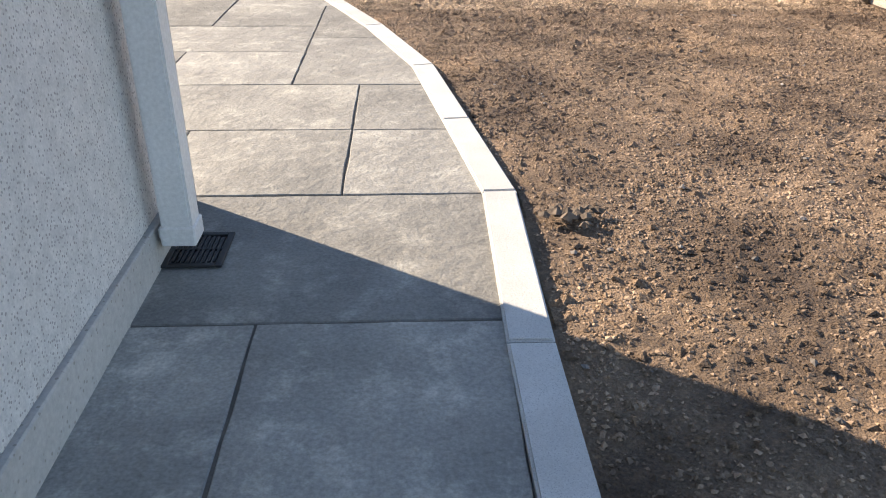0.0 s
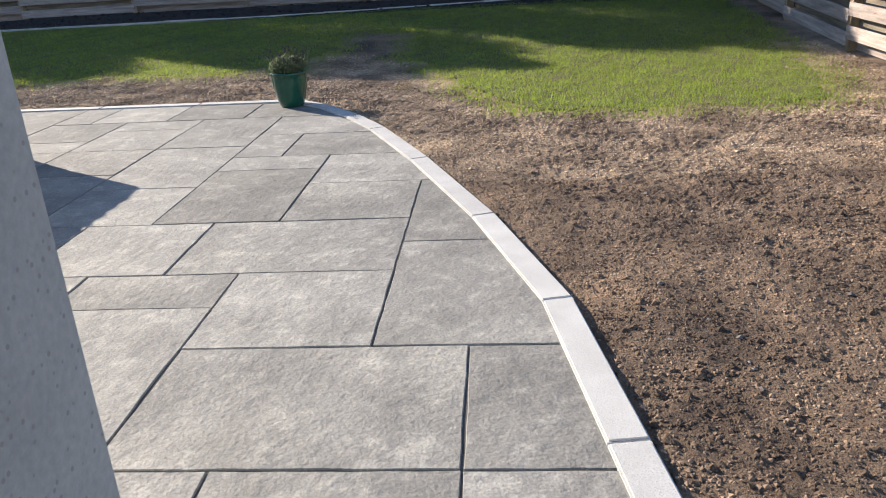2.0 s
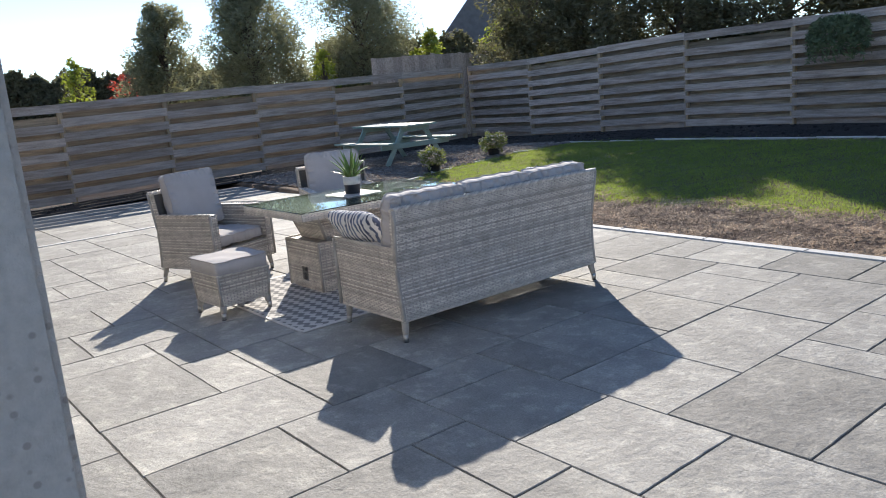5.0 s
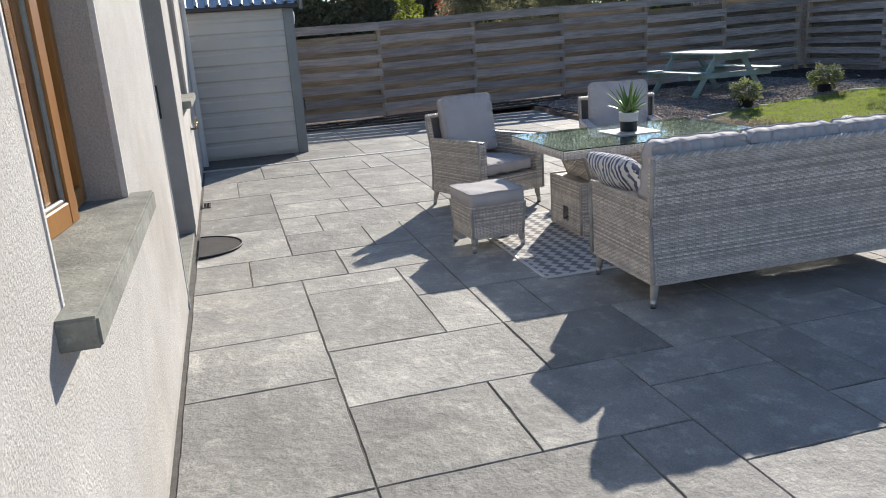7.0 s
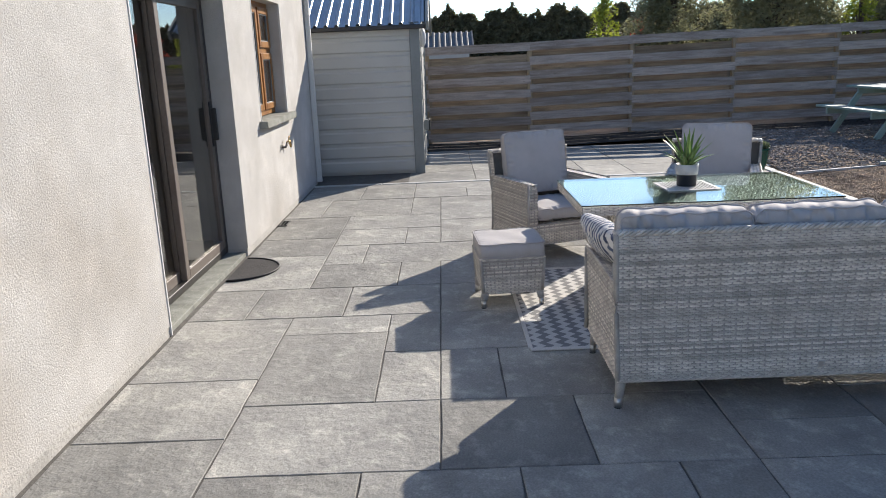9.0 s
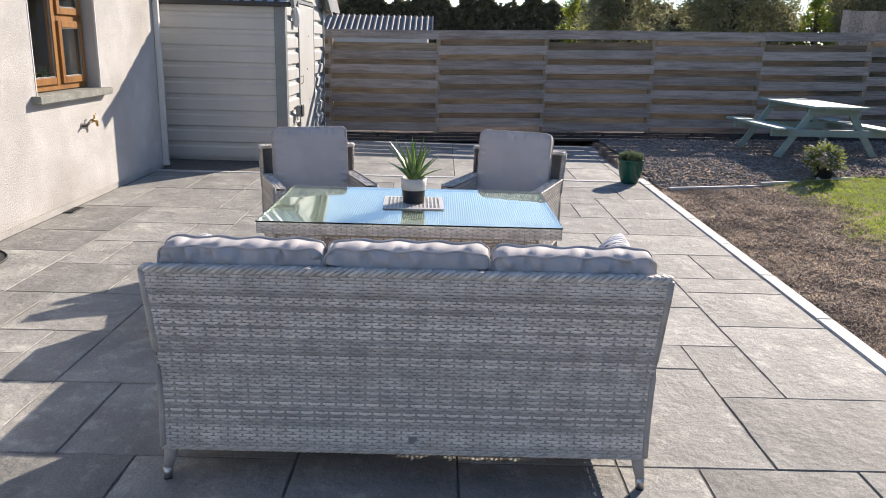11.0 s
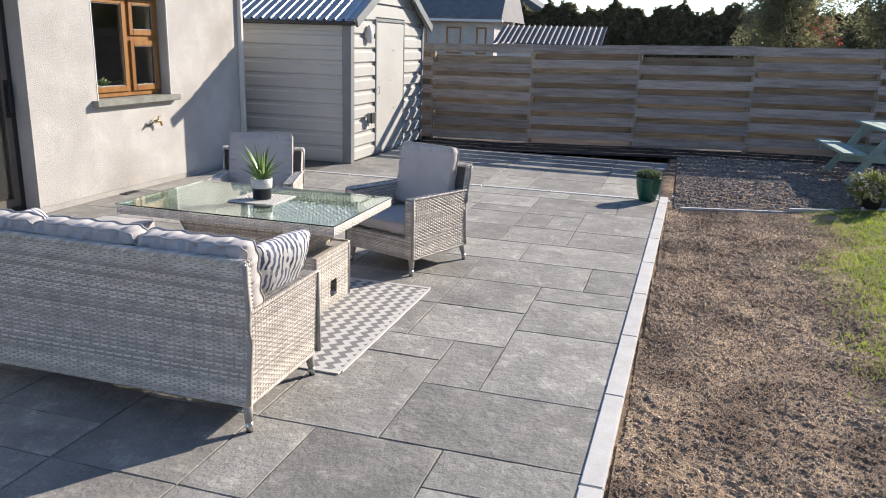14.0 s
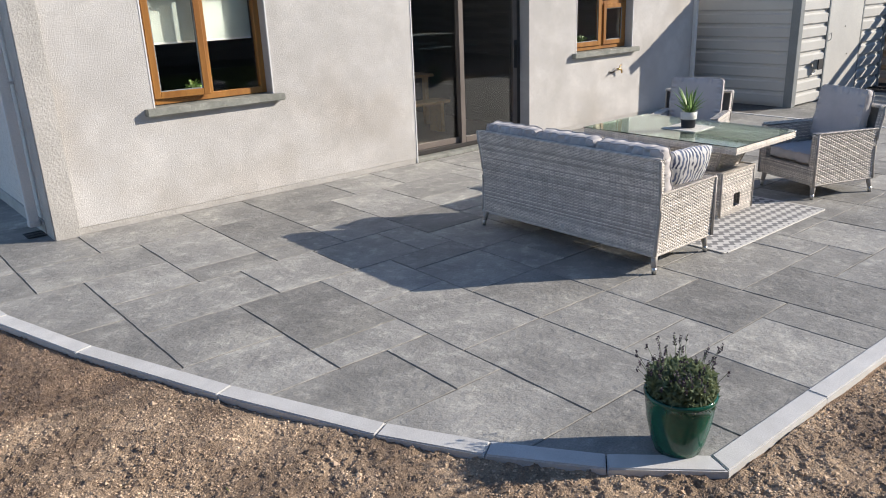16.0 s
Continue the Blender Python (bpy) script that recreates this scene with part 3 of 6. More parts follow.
def make_patio():
    paving = box(-13.48, 0.40, 1.80, 7.72, -0.15, -0.005)
    box(-13.48, -1.7, 7.72, 8.02, -0.15, -0.005, bm=paving)
    box(-0.62, 0.34, -1.2, 1.80, -0.15, -0.005, bm=paving)
    # the mortar bed is cut back to the curved kerb
    for (ax, ay), (bx, by) in zip(KERB, KERB[1:] + [(-10.35, WEST_Y)]):
        nrm = Vector((by - ay, ax - bx, 0)).normalized()
        geom = paving.verts[:] + paving.edges[:] + paving.faces[:]
        bmesh.ops.bisect_plane(paving, geom=geom, plane_co=(ax + nrm.x * 0.05, ay + nrm.y * 0.05, 0), plane_no=nrm, clear_outer=True)
    bed = part("pavement", paving, MORTAR)
    tagged(bed, "patio of grey riven stone slabs with dark joints", "patio", kind="structure")
    rng = random.Random(11)
    gap = 0.0022
    rects = slab_outlines()
    rects += [(-0.60, 0.5, 1.31, Y0), (-0.545, -0.24, 0.42, 1.31), (-0.24, 0.5, 0.42, 1.31), (-0.545, 0.10, -0.5, 0.42), (0.10, 0.5, -0.5, 0.42)]
    # the strip beyond the pale cross band, in larger slabs
    y = 2.0
    while y < 7.9:
        d = rng.choice((0.60, 0.60, 0.90))
        x = -10.17
        while x > -13.3:
            w = rng.choice((0.60, 0.90, 0.90))
            if y + d < 3.4 and x - w < -10.8:
                break
            rects.append((max(x - w, -13.45), x, y, min(y + d, 8.1)))
            x -= w
        y += d
    for x0, x1, y0, y1 in rects:
        if x1 - x0 < 0.05:
            continue
        poly = [(x0 + gap, y0 + gap), (x1 - gap, y0 + gap), (x1 - gap, y1 - gap), (x0 + gap, y1 - gap)]
        for a, b in zip(KERB, KERB[1:]):
            if len(poly) > 2 and a[1] < max(p[1] for p in poly) and b[1] > min(p[1] for p in poly):
                poly = clip(poly, a, b)
        if len(poly) > 2:
            poly = clip(poly, KERB[-1], (-10.35, WEST_Y))
        if len(poly) < 3:
            continue
        bm, (cx, cy) = slab_mesh(poly, rng)
        part("slab", bm, STONE, bed, m=Matrix.Translation((cx, cy, 0)))


make_patio()


def kerb_block(a, b, out, width=0.105, top=0.012, deep=0.13, join=0.003):
    """One kerb stone between two points of the inner line, mitred by the outer points."""
    (ax, ay), (bx, by) = a, b
    (cx, cy), (dx, dy) = out
    bm = bmesh.new()
    mx, my = (ax + bx) / 2, (ay + by) / 2
    along = Vector((bx - ax, by - ay)).normalized() * join
    pts = [(ax + along.x, ay + along.y), (bx - along.x, by - along.y), (dx - along.x, dy - along.y), (cx + along.x, cy + along.y)]
    low = [bm.verts.new((x - mx, y - my, -deep)) for x, y in pts]
    high = [bm.verts.new((x - mx, y - my, top)) for x, y in pts]
    bm.faces.new(low)
    bm.faces.new(high[::-1])
    for k in range(4):
        bm.faces.new((low[k], high[k], high[(k + 1) % 4], low[(k + 1) % 4]))
    bmesh.ops.recalc_face_normals(bm, faces=bm.faces)
    bmesh.ops.bevel(bm, geom=[e for e in bm.edges if e.verts[0].co.z > 0 and e.verts[1].co.z > 0], offset=0.006, segments=2, affect="EDGES")
    return bm, (mx, my)


def make_kerbs():
    kerb = thing("kerb", "pale granite kerb round the patio edge", "kerb", kind="structure")
    line = [Vector(k) for k in KERB]
    x = -2.6
    while x > -10.0:
        line.append(Vector((x, float(edge_y(x)))))
        x -= 0.915
    line.append(Vector((-10.35, WEST_Y)))
    outer = []
    for i, p in enumerate(line):
        n1 = (p - line[i - 1]).normalized() if i else None
        n2 = (line[i + 1] - p).normalized() if i < len(line) - 1 else None
        n1, n2 = n1 or n2, n2 or n1
        o = Vector((n1.y, -n1.x)) + Vector((n2.y, -n2.x))
        o = o / o.length / max(0.5, (o / o.length).dot(Vector((n1.y, -n1.x))))
        outer.append(p + o * (0.108 if p.x > -1.8 else 0.098))
    line = [p - (o - p) * 0.05 for p, o in zip(line, outer)]
    for i in range(len(line) - 1):
        bm, (mx, my) = kerb_block(line[i], line[i + 1], (outer[i], outer[i + 1]))
        part("kerb_stone", bm, GRANITE, kerb, m=Matrix.Translation((mx, my, 0)))
    band = thing("kerb_band", "pale narrow stone band across the paving", "kerb", kind="structure")
    y = 1.95
    while y < 7.9:
        bm, (mx, my) = kerb_block((-10.165, y), (-10.165, min(y + 0.92, 7.98)), ((-10.085, y), (-10.085, min(y + 0.92, 7.98))), top=0.008)
        part("kerb_stone", bm, GRANITE, band, m=Matrix.Translation((mx, my, 0)))
        y += 0.92
    side = thing("kerb_side", "pale stone edging beside the pebbles", "kerb", kind="structure")
    x = -10.36
    while x > -13.6:
        bm, (mx, my) = kerb_block((x, 7.99), (x - 0.9, 7.99), ((x, 8.09), (x - 0.9, 8.09)), top=0.014)
        part("kerb_stone", bm, GRANITE, side, m=Matrix.Translation((mx, my, 0)))
        x -= 0.9


make_kerbs()

# ---- house ----
WALL_Y, EAVES = 1.985, 2.75
OPENINGS = ((-2.83, -1.61, 1.02, 2.15), (-6.59, -4.66, 0.0, 2.15), (-8.78, -7.53, 1.05, 2.2))  # x0, x1, z0, z1


def make_house():
    x_end, x_corner = -10.40, -0.555
    wall = bmesh.new()
    cuts = sorted(OPENINGS)
    x = x_end
    for x0, x1, z0, z1 in cuts:
        box(x, x0, WALL_Y - 0.30, WALL_Y, 0.06, EAVES, bm=wall)
        if z0 > 0:
            box(x0, x1, WALL_Y - 0.30, WALL_Y, 0.06, z0, bm=wall)
        box(x0, x1, WALL_Y - 0.30, WALL_Y, z1, EAVES, bm=wall)
        x = x1
    box(x, -0.76, WALL_Y - 0.30, WALL_Y, 0.06, EAVES, bm=wall)
    tagged(part("wall_rear", wall, ROUGHCAST), "pale roughcast rendered house wall with faint stains", "wall", kind="structure")
    plinth = bmesh.new()
    for a, b in ((x_end, -6.59), (-4.66, -0.76)):
        box(a, b, WALL_Y - 0.28, WALL_Y - 0.006, -0.1, 0.058, bm=plinth)
    tagged(part("baseboard_rear", plinth, RENDER), "smooth grey render band at the foot of the wall", "plinth", kind="structure")
    tagged(part("wall_side", box(-0.88, x_corner, -6.0, 1.74, 0.12, EAVES), SPECKLED_LIT), "grey speckled roughcast side wall of the house, coloured paler for bounced light", "wall", kind="structure")
    tagged(part("baseboard_side", box(-0.86, x_corner + 0.018, -6.0, 1.74, -0.1, 0.118, 0.004), RENDER), "smooth grey render plinth along the side wall", "plinth", kind="structure")
    tagged(part("wall_corner", box(-0.76, x_corner + 0.012, 1.74, WALL_Y + 0.045, -0.1, EAVES, 0.008, segments=2), RENDER), "smooth rendered corner band of the house", "wall", kind="structure")
    tagged(part("wall_gable", box(x_end, x_end + 0.3, -6.0, WALL_Y - 0.30, -0.1, EAVES), ROUGHCAST), "pale roughcast end wall of the house", "wall", kind="structure")
    tagged(part("wall_front", box(x_end + 0.3, -0.88, -6.0, -5.7, -0.1, EAVES), ROUGHCAST), "pale roughcast front wall of the house", "wall", kind="structure")
    roof = bmesh.new()
    pts = [(-10.6, 2.25, EAVES), (-0.4, 2.25, EAVES), (-0.4, -2.0, 4.6), (-10.6, -2.0, 4.6), (-10.6, -6.3, EAVES), (-0.4, -6.3, EAVES)]
    v = [roof.verts.new(p) for p in pts] + [roof.verts.new((p[0], p[1], p[2] + 0.12)) for p in pts]
    for f in ((0, 1, 2, 3), (3, 2, 5, 4), (9, 8, 7, 6), (10, 11, 8, 9), (6, 7, 1, 0), (4, 5, 11, 10), (7, 8, 2, 1), (8, 11, 5, 2), (9, 6, 0, 3), (10, 9, 3, 4)):
        roof.faces.new([v[i] for i in f])
    bmesh.ops.recalc_face_normals(roof, faces=roof.faces)
    tagged(part("roof", roof, SLATE), "dark slate roof of the house", "roof", kind="structure")
    tagged(part("ceiling", box(-10.1, -0.88, -5.7, 1.63, EAVES - 0.25, EAVES - 0.2), SHADED_PLASTER), "plain ceiling", "ceiling", kind="structure")
    tagged(part("floor", box(-10.1, -0.88, -5.7, 1.63, -0.05, 0.04), ROOM_FLOOR), "brown wooden floor, coloured dark for the indoor shade", "floor", kind="structure")
    tagged(part("wall_inner", box(-10.1, -0.88, -3.0, -2.9, 0.04, EAVES - 0.25), SHADED_PLASTER), "plaster wall inside the house, coloured dark for the indoor shade", "wall", kind="structure")
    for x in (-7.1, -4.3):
        tagged(part("wall_partition", box(x - 0.05, x + 0.05, -2.9, 1.63, 0.04, EAVES - 0.25), SHADED_PLASTER), "plaster partition inside the house, coloured dark for the indoor shade", "wall", kind="structure")


make_house()


def frame_part(name, x0, x1, z0, z1, w, y, deep, mat, parent, label=""):
    """A rectangular frame of four mitre-free bars."""
    bm = box(x0, x0 + w, y - deep, y, z0, z1, 0.004)
    box(x1 - w, x1, y - deep, y, z0, z1, 0.004, bm=bm)
    box(x0 + w, x1 - w, y - deep, y, z0, z0 + w, 0.004, bm=bm)
    box(x0 + w, x1 - w, y - deep, y, z1 - w, z1, 0.004, bm=bm)
    return part(name, bm, mat, parent, label)


def pane(x0, x1, z0, z1, y, parent):
    ob = part("pane", box(x0, x1, y - 0.012, y, z0, z1), GLASS, parent)
    ob.visible_shadow = False
    return ob


def sash(x0, x1, z0, z1, y, parent, hinge=None, swing=0.0):
    """A glazed sash; a swing in degrees opens it outward about its hinge side."""
    holder = frame_part("sash", x0, x1, z0, z1, 0.062, y, 0.055, OAK, parent, "golden oak sash")
    pane(x0 + 0.055, x1 - 0.055, z0 + 0.055, z1 - 0.055, y - 0.022, holder)
    frame_part("glazing_bead", x0 + 0.06, x1 - 0.06, z0 + 0.06, z1 - 0.06, 0.012, y - 0.008, 0.014, GREY_TRIM, holder, "grey glazing bead")
    if swing:
        px = x0 if hinge == "low" else x1
        holder.matrix_basis = Matrix.Translation((px, y, 0)) @ Matrix.Rotation(radians(swing), 4, "Z") @ Matrix.Translation((-px, -y, 0))
    return holder


def make_window(name, x0, x1, z0, z1, label, split, transom=None, ajar=0.0):
    win = thing(name, label, "window", kind="structure")
    y = WALL_Y - 0.13
    frame_part("window_frame", x0, x1, z0 + 0.02, z1, 0.06, y, 0.07, OAK, win, "golden oak window frame")
    xm = x0 + (x1 - x0) * split
    part("mullion", box(xm - 0.035, xm + 0.035, y - 0.07, y, z0 + 0.08, z1 - 0.06, 0.004), OAK, win)
    sash(xm + 0.03, x1 - 0.05, z0 + 0.075, z1 - 0.055, y + 0.022, win, "high", -ajar)
    if transom:
        part("transom", box(x0 + 0.06, xm - 0.035, y - 0.07, y, transom - 0.03, transom + 0.03, 0.004), OAK, win)
        sash(x0 + 0.05, xm - 0.03, z0 + 0.075, transom - 0.028, y + 0.022, win)
        sash(x0 + 0.05, xm - 0.03, transom + 0.028, z1 - 0.055, y + 0.022, win)
    else:
        pane(x0 + 0.055, xm - 0.03, z0 + 0.075, z1 - 0.055, y - 0.03, win)
    bm = box(x0 - 0.095, x1 + 0.10, WALL_Y - 0.20, WALL_Y + 0.08, z0 - 0.055, z0 + 0.012, 0.006, segments=2)
    part("window_sill", bm, PAVE_SILL, win, "grey concrete sill")
    for a, b in ((x0 - 0.012, x0 + 0.002), (x1 - 0.002, x1 + 0.012)):
        part("plaster_bead", box(a, b, WALL_Y - 0.016, WALL_Y + 0.004, z0 + 0.013, z1), PVC, win, "white edge bead")
    return win


make_window("window_1", -2.83, -1.61, 1.02, 2.15, "golden oak window standing slightly open over a concrete sill", 0.5, ajar=7.0)
make_window("window_2", -8.78, -7.53, 1.05, 2.2, "golden oak casement window over a concrete sill", 0.45, transom=1.72)


def make_door():
    x0, x1, z1 = -6.59, -4.66, 2.15
    door = thing("door_1", "wide glazed sliding patio door in dark bronze frame", "door", kind="structure")
    y = WALL_Y - 0.17
    part("threshold", box(x0, x1, WALL_Y - 0.26, WALL_Y - 0.02, -0.05, 0.03, 0.004), PAVE_SILL, door, "grey stone threshold")
    frame_part("door_frame", x0, x1, 0.036, z1, 0.055, y, 0.12, DARK_FRAME, door)
    xm = -5.56
    fixed = frame_part("fixed_leaf", xm - 0.04, x1 - 0.055, 0.09, z1 - 0.055, 0.075, y - 0.05, 0.045, BRONZE, door, "bronze fixed leaf")
    pane(xm + 0.03, x1 - 0.125, 0.16, z1 - 0.125, y - 0.068, fixed)
    slide = frame_part("sliding_leaf", x0 + 0.055, xm + 0.04, 0.09, z1 - 0.055, 0.075, y, 0.045, BRONZE, door, "bronze sliding leaf")
    pane(x0 + 0.125, xm - 0.03, 0.16, z1 - 0.125, y - 0.018, slide)
    bm = box(x0 + 0.075, x0 + 0.105, y + 0.002, y + 0.05, 1.0, 1.26, 0.006)
    box(x0 + 0.062, x0 + 0.118, y, y + 0.012, 0.95, 1.31, 0.004, bm=bm)
    part("door_handle", bm, BLACK_IRON, slide, "black pull handle")
    part("kickboard", box(xm + 0.04, x1 - 0.06, y - 0.045, y - 0.03, 0.036, 0.09), BRONZE, door)
    bm = box(x1 + 0.002, x1 + 0.016, WALL_Y - 0.02, WALL_Y + 0.006, 0.0, z1)
    part("plaster_bead", bm, PVC, door, "white edge bead")


make_door()


def make_pipe(name, x, y, z0, z1, size, wall_dir, label):
    """A square downpipe with a shoe at the foot and brackets to the wall."""
    pipe = thing(name, label, "downpipe")
    h = size / 2
    part("pipe", box(x - h, x + h, y - h, y + h, z0 + 0.015, z1, 0.006, segments=2), PVC, pipe)
    part("collar", box(x - h - 0.005, x + h + 0.005, y - h - 0.005, y + h + 0.005, z0, z0 + 0.055, 0.004), PVC, pipe)
    for z in (z0 + 0.022, 1.35, 2.3):
        if z < z1:
            wx, wy = wall_dir
            part("bracket", box(min(x, x + wx), max(x, x + wx) + 0.001, min(y, y + wy) - 0.012, max(y, y + wy) + 0.012, z - 0.012, z + 0.012), PVC, pipe)
    return pipe


make_pipe("downpipe", -0.477, 1.622, 0.07, 2.7, 0.082, (-0.085, 0.0), "white square plastic downpipe on the side wall above the drain")
make_pipe("downpipe", -10.365, WALL_Y + 0.034, 0.03, 2.7, 0.06, (0.0, -0.04), "grey-white square downpipe at the end of the rear wall")


def make_grate(name, x0, x1, y0, y1, label, slots):
    grate = thing(name, label, "drain", pose((x0 + x1) / 2, (y0 + y1) / 2, 0.002))
    w, d = (x1 - x0) / 2, (y1 - y0) / 2
    bm = box(-w, -w + 0.018, -d, d, 0, 0.008, 0.002)
    box(w - 0.018, w, -d, d, 0, 0.008, 0.002, bm=bm)
    box(-w + 0.018, w - 0.018, -d, -d + 0.018, 0, 0.008, 0.002, bm=bm)
    box(-w + 0.018, w - 0.018, d - 0.018, d, 0, 0.008, 0.002, bm=bm)
    part("frame", bm, BLACK_IRON, grate)
    for k in range(slots):
        u = (k + 0.5) / slots * 2 - 1
        for s in (-1, 1):
            r = 1 - abs(u) * 0.15
            part("bar", box(u * (w - 0.02) - 0.0035, u * (w - 0.02) + 0.0035, min(0.004 * s, s * (d - 0.018) * r), max(0.004 * s, s * (d - 0.018) * r), 0, 0.006), BLACK_IRON, grate)
    part("cross_bar", box(-w + 0.018, w - 0.018, -0.004, 0.004, 0, 0.007), BLACK_IRON, grate)


make_grate("drain_grate", -0.54, -0.375, 1.58, 1.78, "black plastic gully grate set in the paving", 9)
make_grate("drain_grate", -7.95, -7.72, 2.0, 2.09, "small dark channel grate by the wall", 6)


def make_tap():
    tap = thing("outdoor_tap", "brass outdoor tap on a pipe stub on the render", "tap", pose(-8.40, WALL_Y, 0.76))
    part("pipe", tube([(0.12, 0.004, -0.03), (0.12, 0.05, -0.03), (0.06, 0.055, 0.0), (0.0, 0.055, 0.01)], 0.012, 8), BRONZE, tap, smooth=True)
    part("flange", tube([(0.12, -0.004, -0.03), (0.12, 0.008, -0.03)], 0.028, 12), CHROME, tap)
    part("body", tube([(0.03, 0.055, 0.008), (-0.04, 0.06, 0.012), (-0.075, 0.062, -0.01), (-0.085, 0.062, -0.05)], [0.017, 0.019, 0.014, 0.012], 10), BRASS, tap, smooth=True)
    part("handle", tube([(-0.03, 0.06, 0.02), (-0.035, 0.06, 0.06), (-0.07, 0.06, 0.065)], [0.008, 0.007, 0.009], 8), BRASS, tap, smooth=True)


make_tap()

mat_ob = bmesh.new()
bmesh.ops.create_circle(mat_ob, cap_ends=True, radius=0.33, segments=48)
bmesh.ops.bisect_plane(mat_ob, geom=mat_ob.verts[:] + mat_ob.edges[:] + mat_ob.faces[:], plane_co=(0, 0, 0), plane_no=(0, -1, 0), clear_outer=True)
ret = bmesh.ops.extrude_face_region(mat_ob, geom=mat_ob.faces[:])
bmesh.ops.translate(mat_ob, verts=[e for e in ret["geom"] if isinstance(e, bmesh.types.BMVert)], vec=(0, 0, 0.012))
bmesh.ops.recalc_face_normals(mat_ob, faces=mat_ob.faces)
door_mat = thing("door_mat", "dark grey half-round rubber door mat", "door mat", pose(-6.10, 2.01, 0.001))
part("pad", mat_ob, RUBBER, door_mat)
part("rim", tube([(0.33 * math.cos(a), 0.33 * math.sin(a) + 0.001, 0.012) for a in np.linspace(0.02, math.pi - 0.02, 30)], 0.008, 6), BLACK_IRON, door_mat, smooth=True)

# ---- metal shed ----
def ribbed(length, height, pitch, depth, flat=0.6):
    """A sheet with trapezium ribs: length along x, ribs stacked along z, facing +y."""
    bm = bmesh.new()
    prof, z = [], 0.0
    while z < height:
        for dz, y in ((0, 0.0), (pitch * flat, 0.0), (pitch * (flat + 0.12), -depth), (pitch * 0.9, -depth)):
            if z + dz <= height:
                prof.append((y, z + dz))
        z += pitch
    prof.append((0.0, height))
    a = [bm.verts.new((0, y, z)) for y, z in prof]
    b = [bm.verts.new((length, y, z)) for y, z in prof]
    for k in range(len(prof) - 1):
        bm.faces.new((a[k], b[k], b[k + 1], a[k + 1]))
    return bm


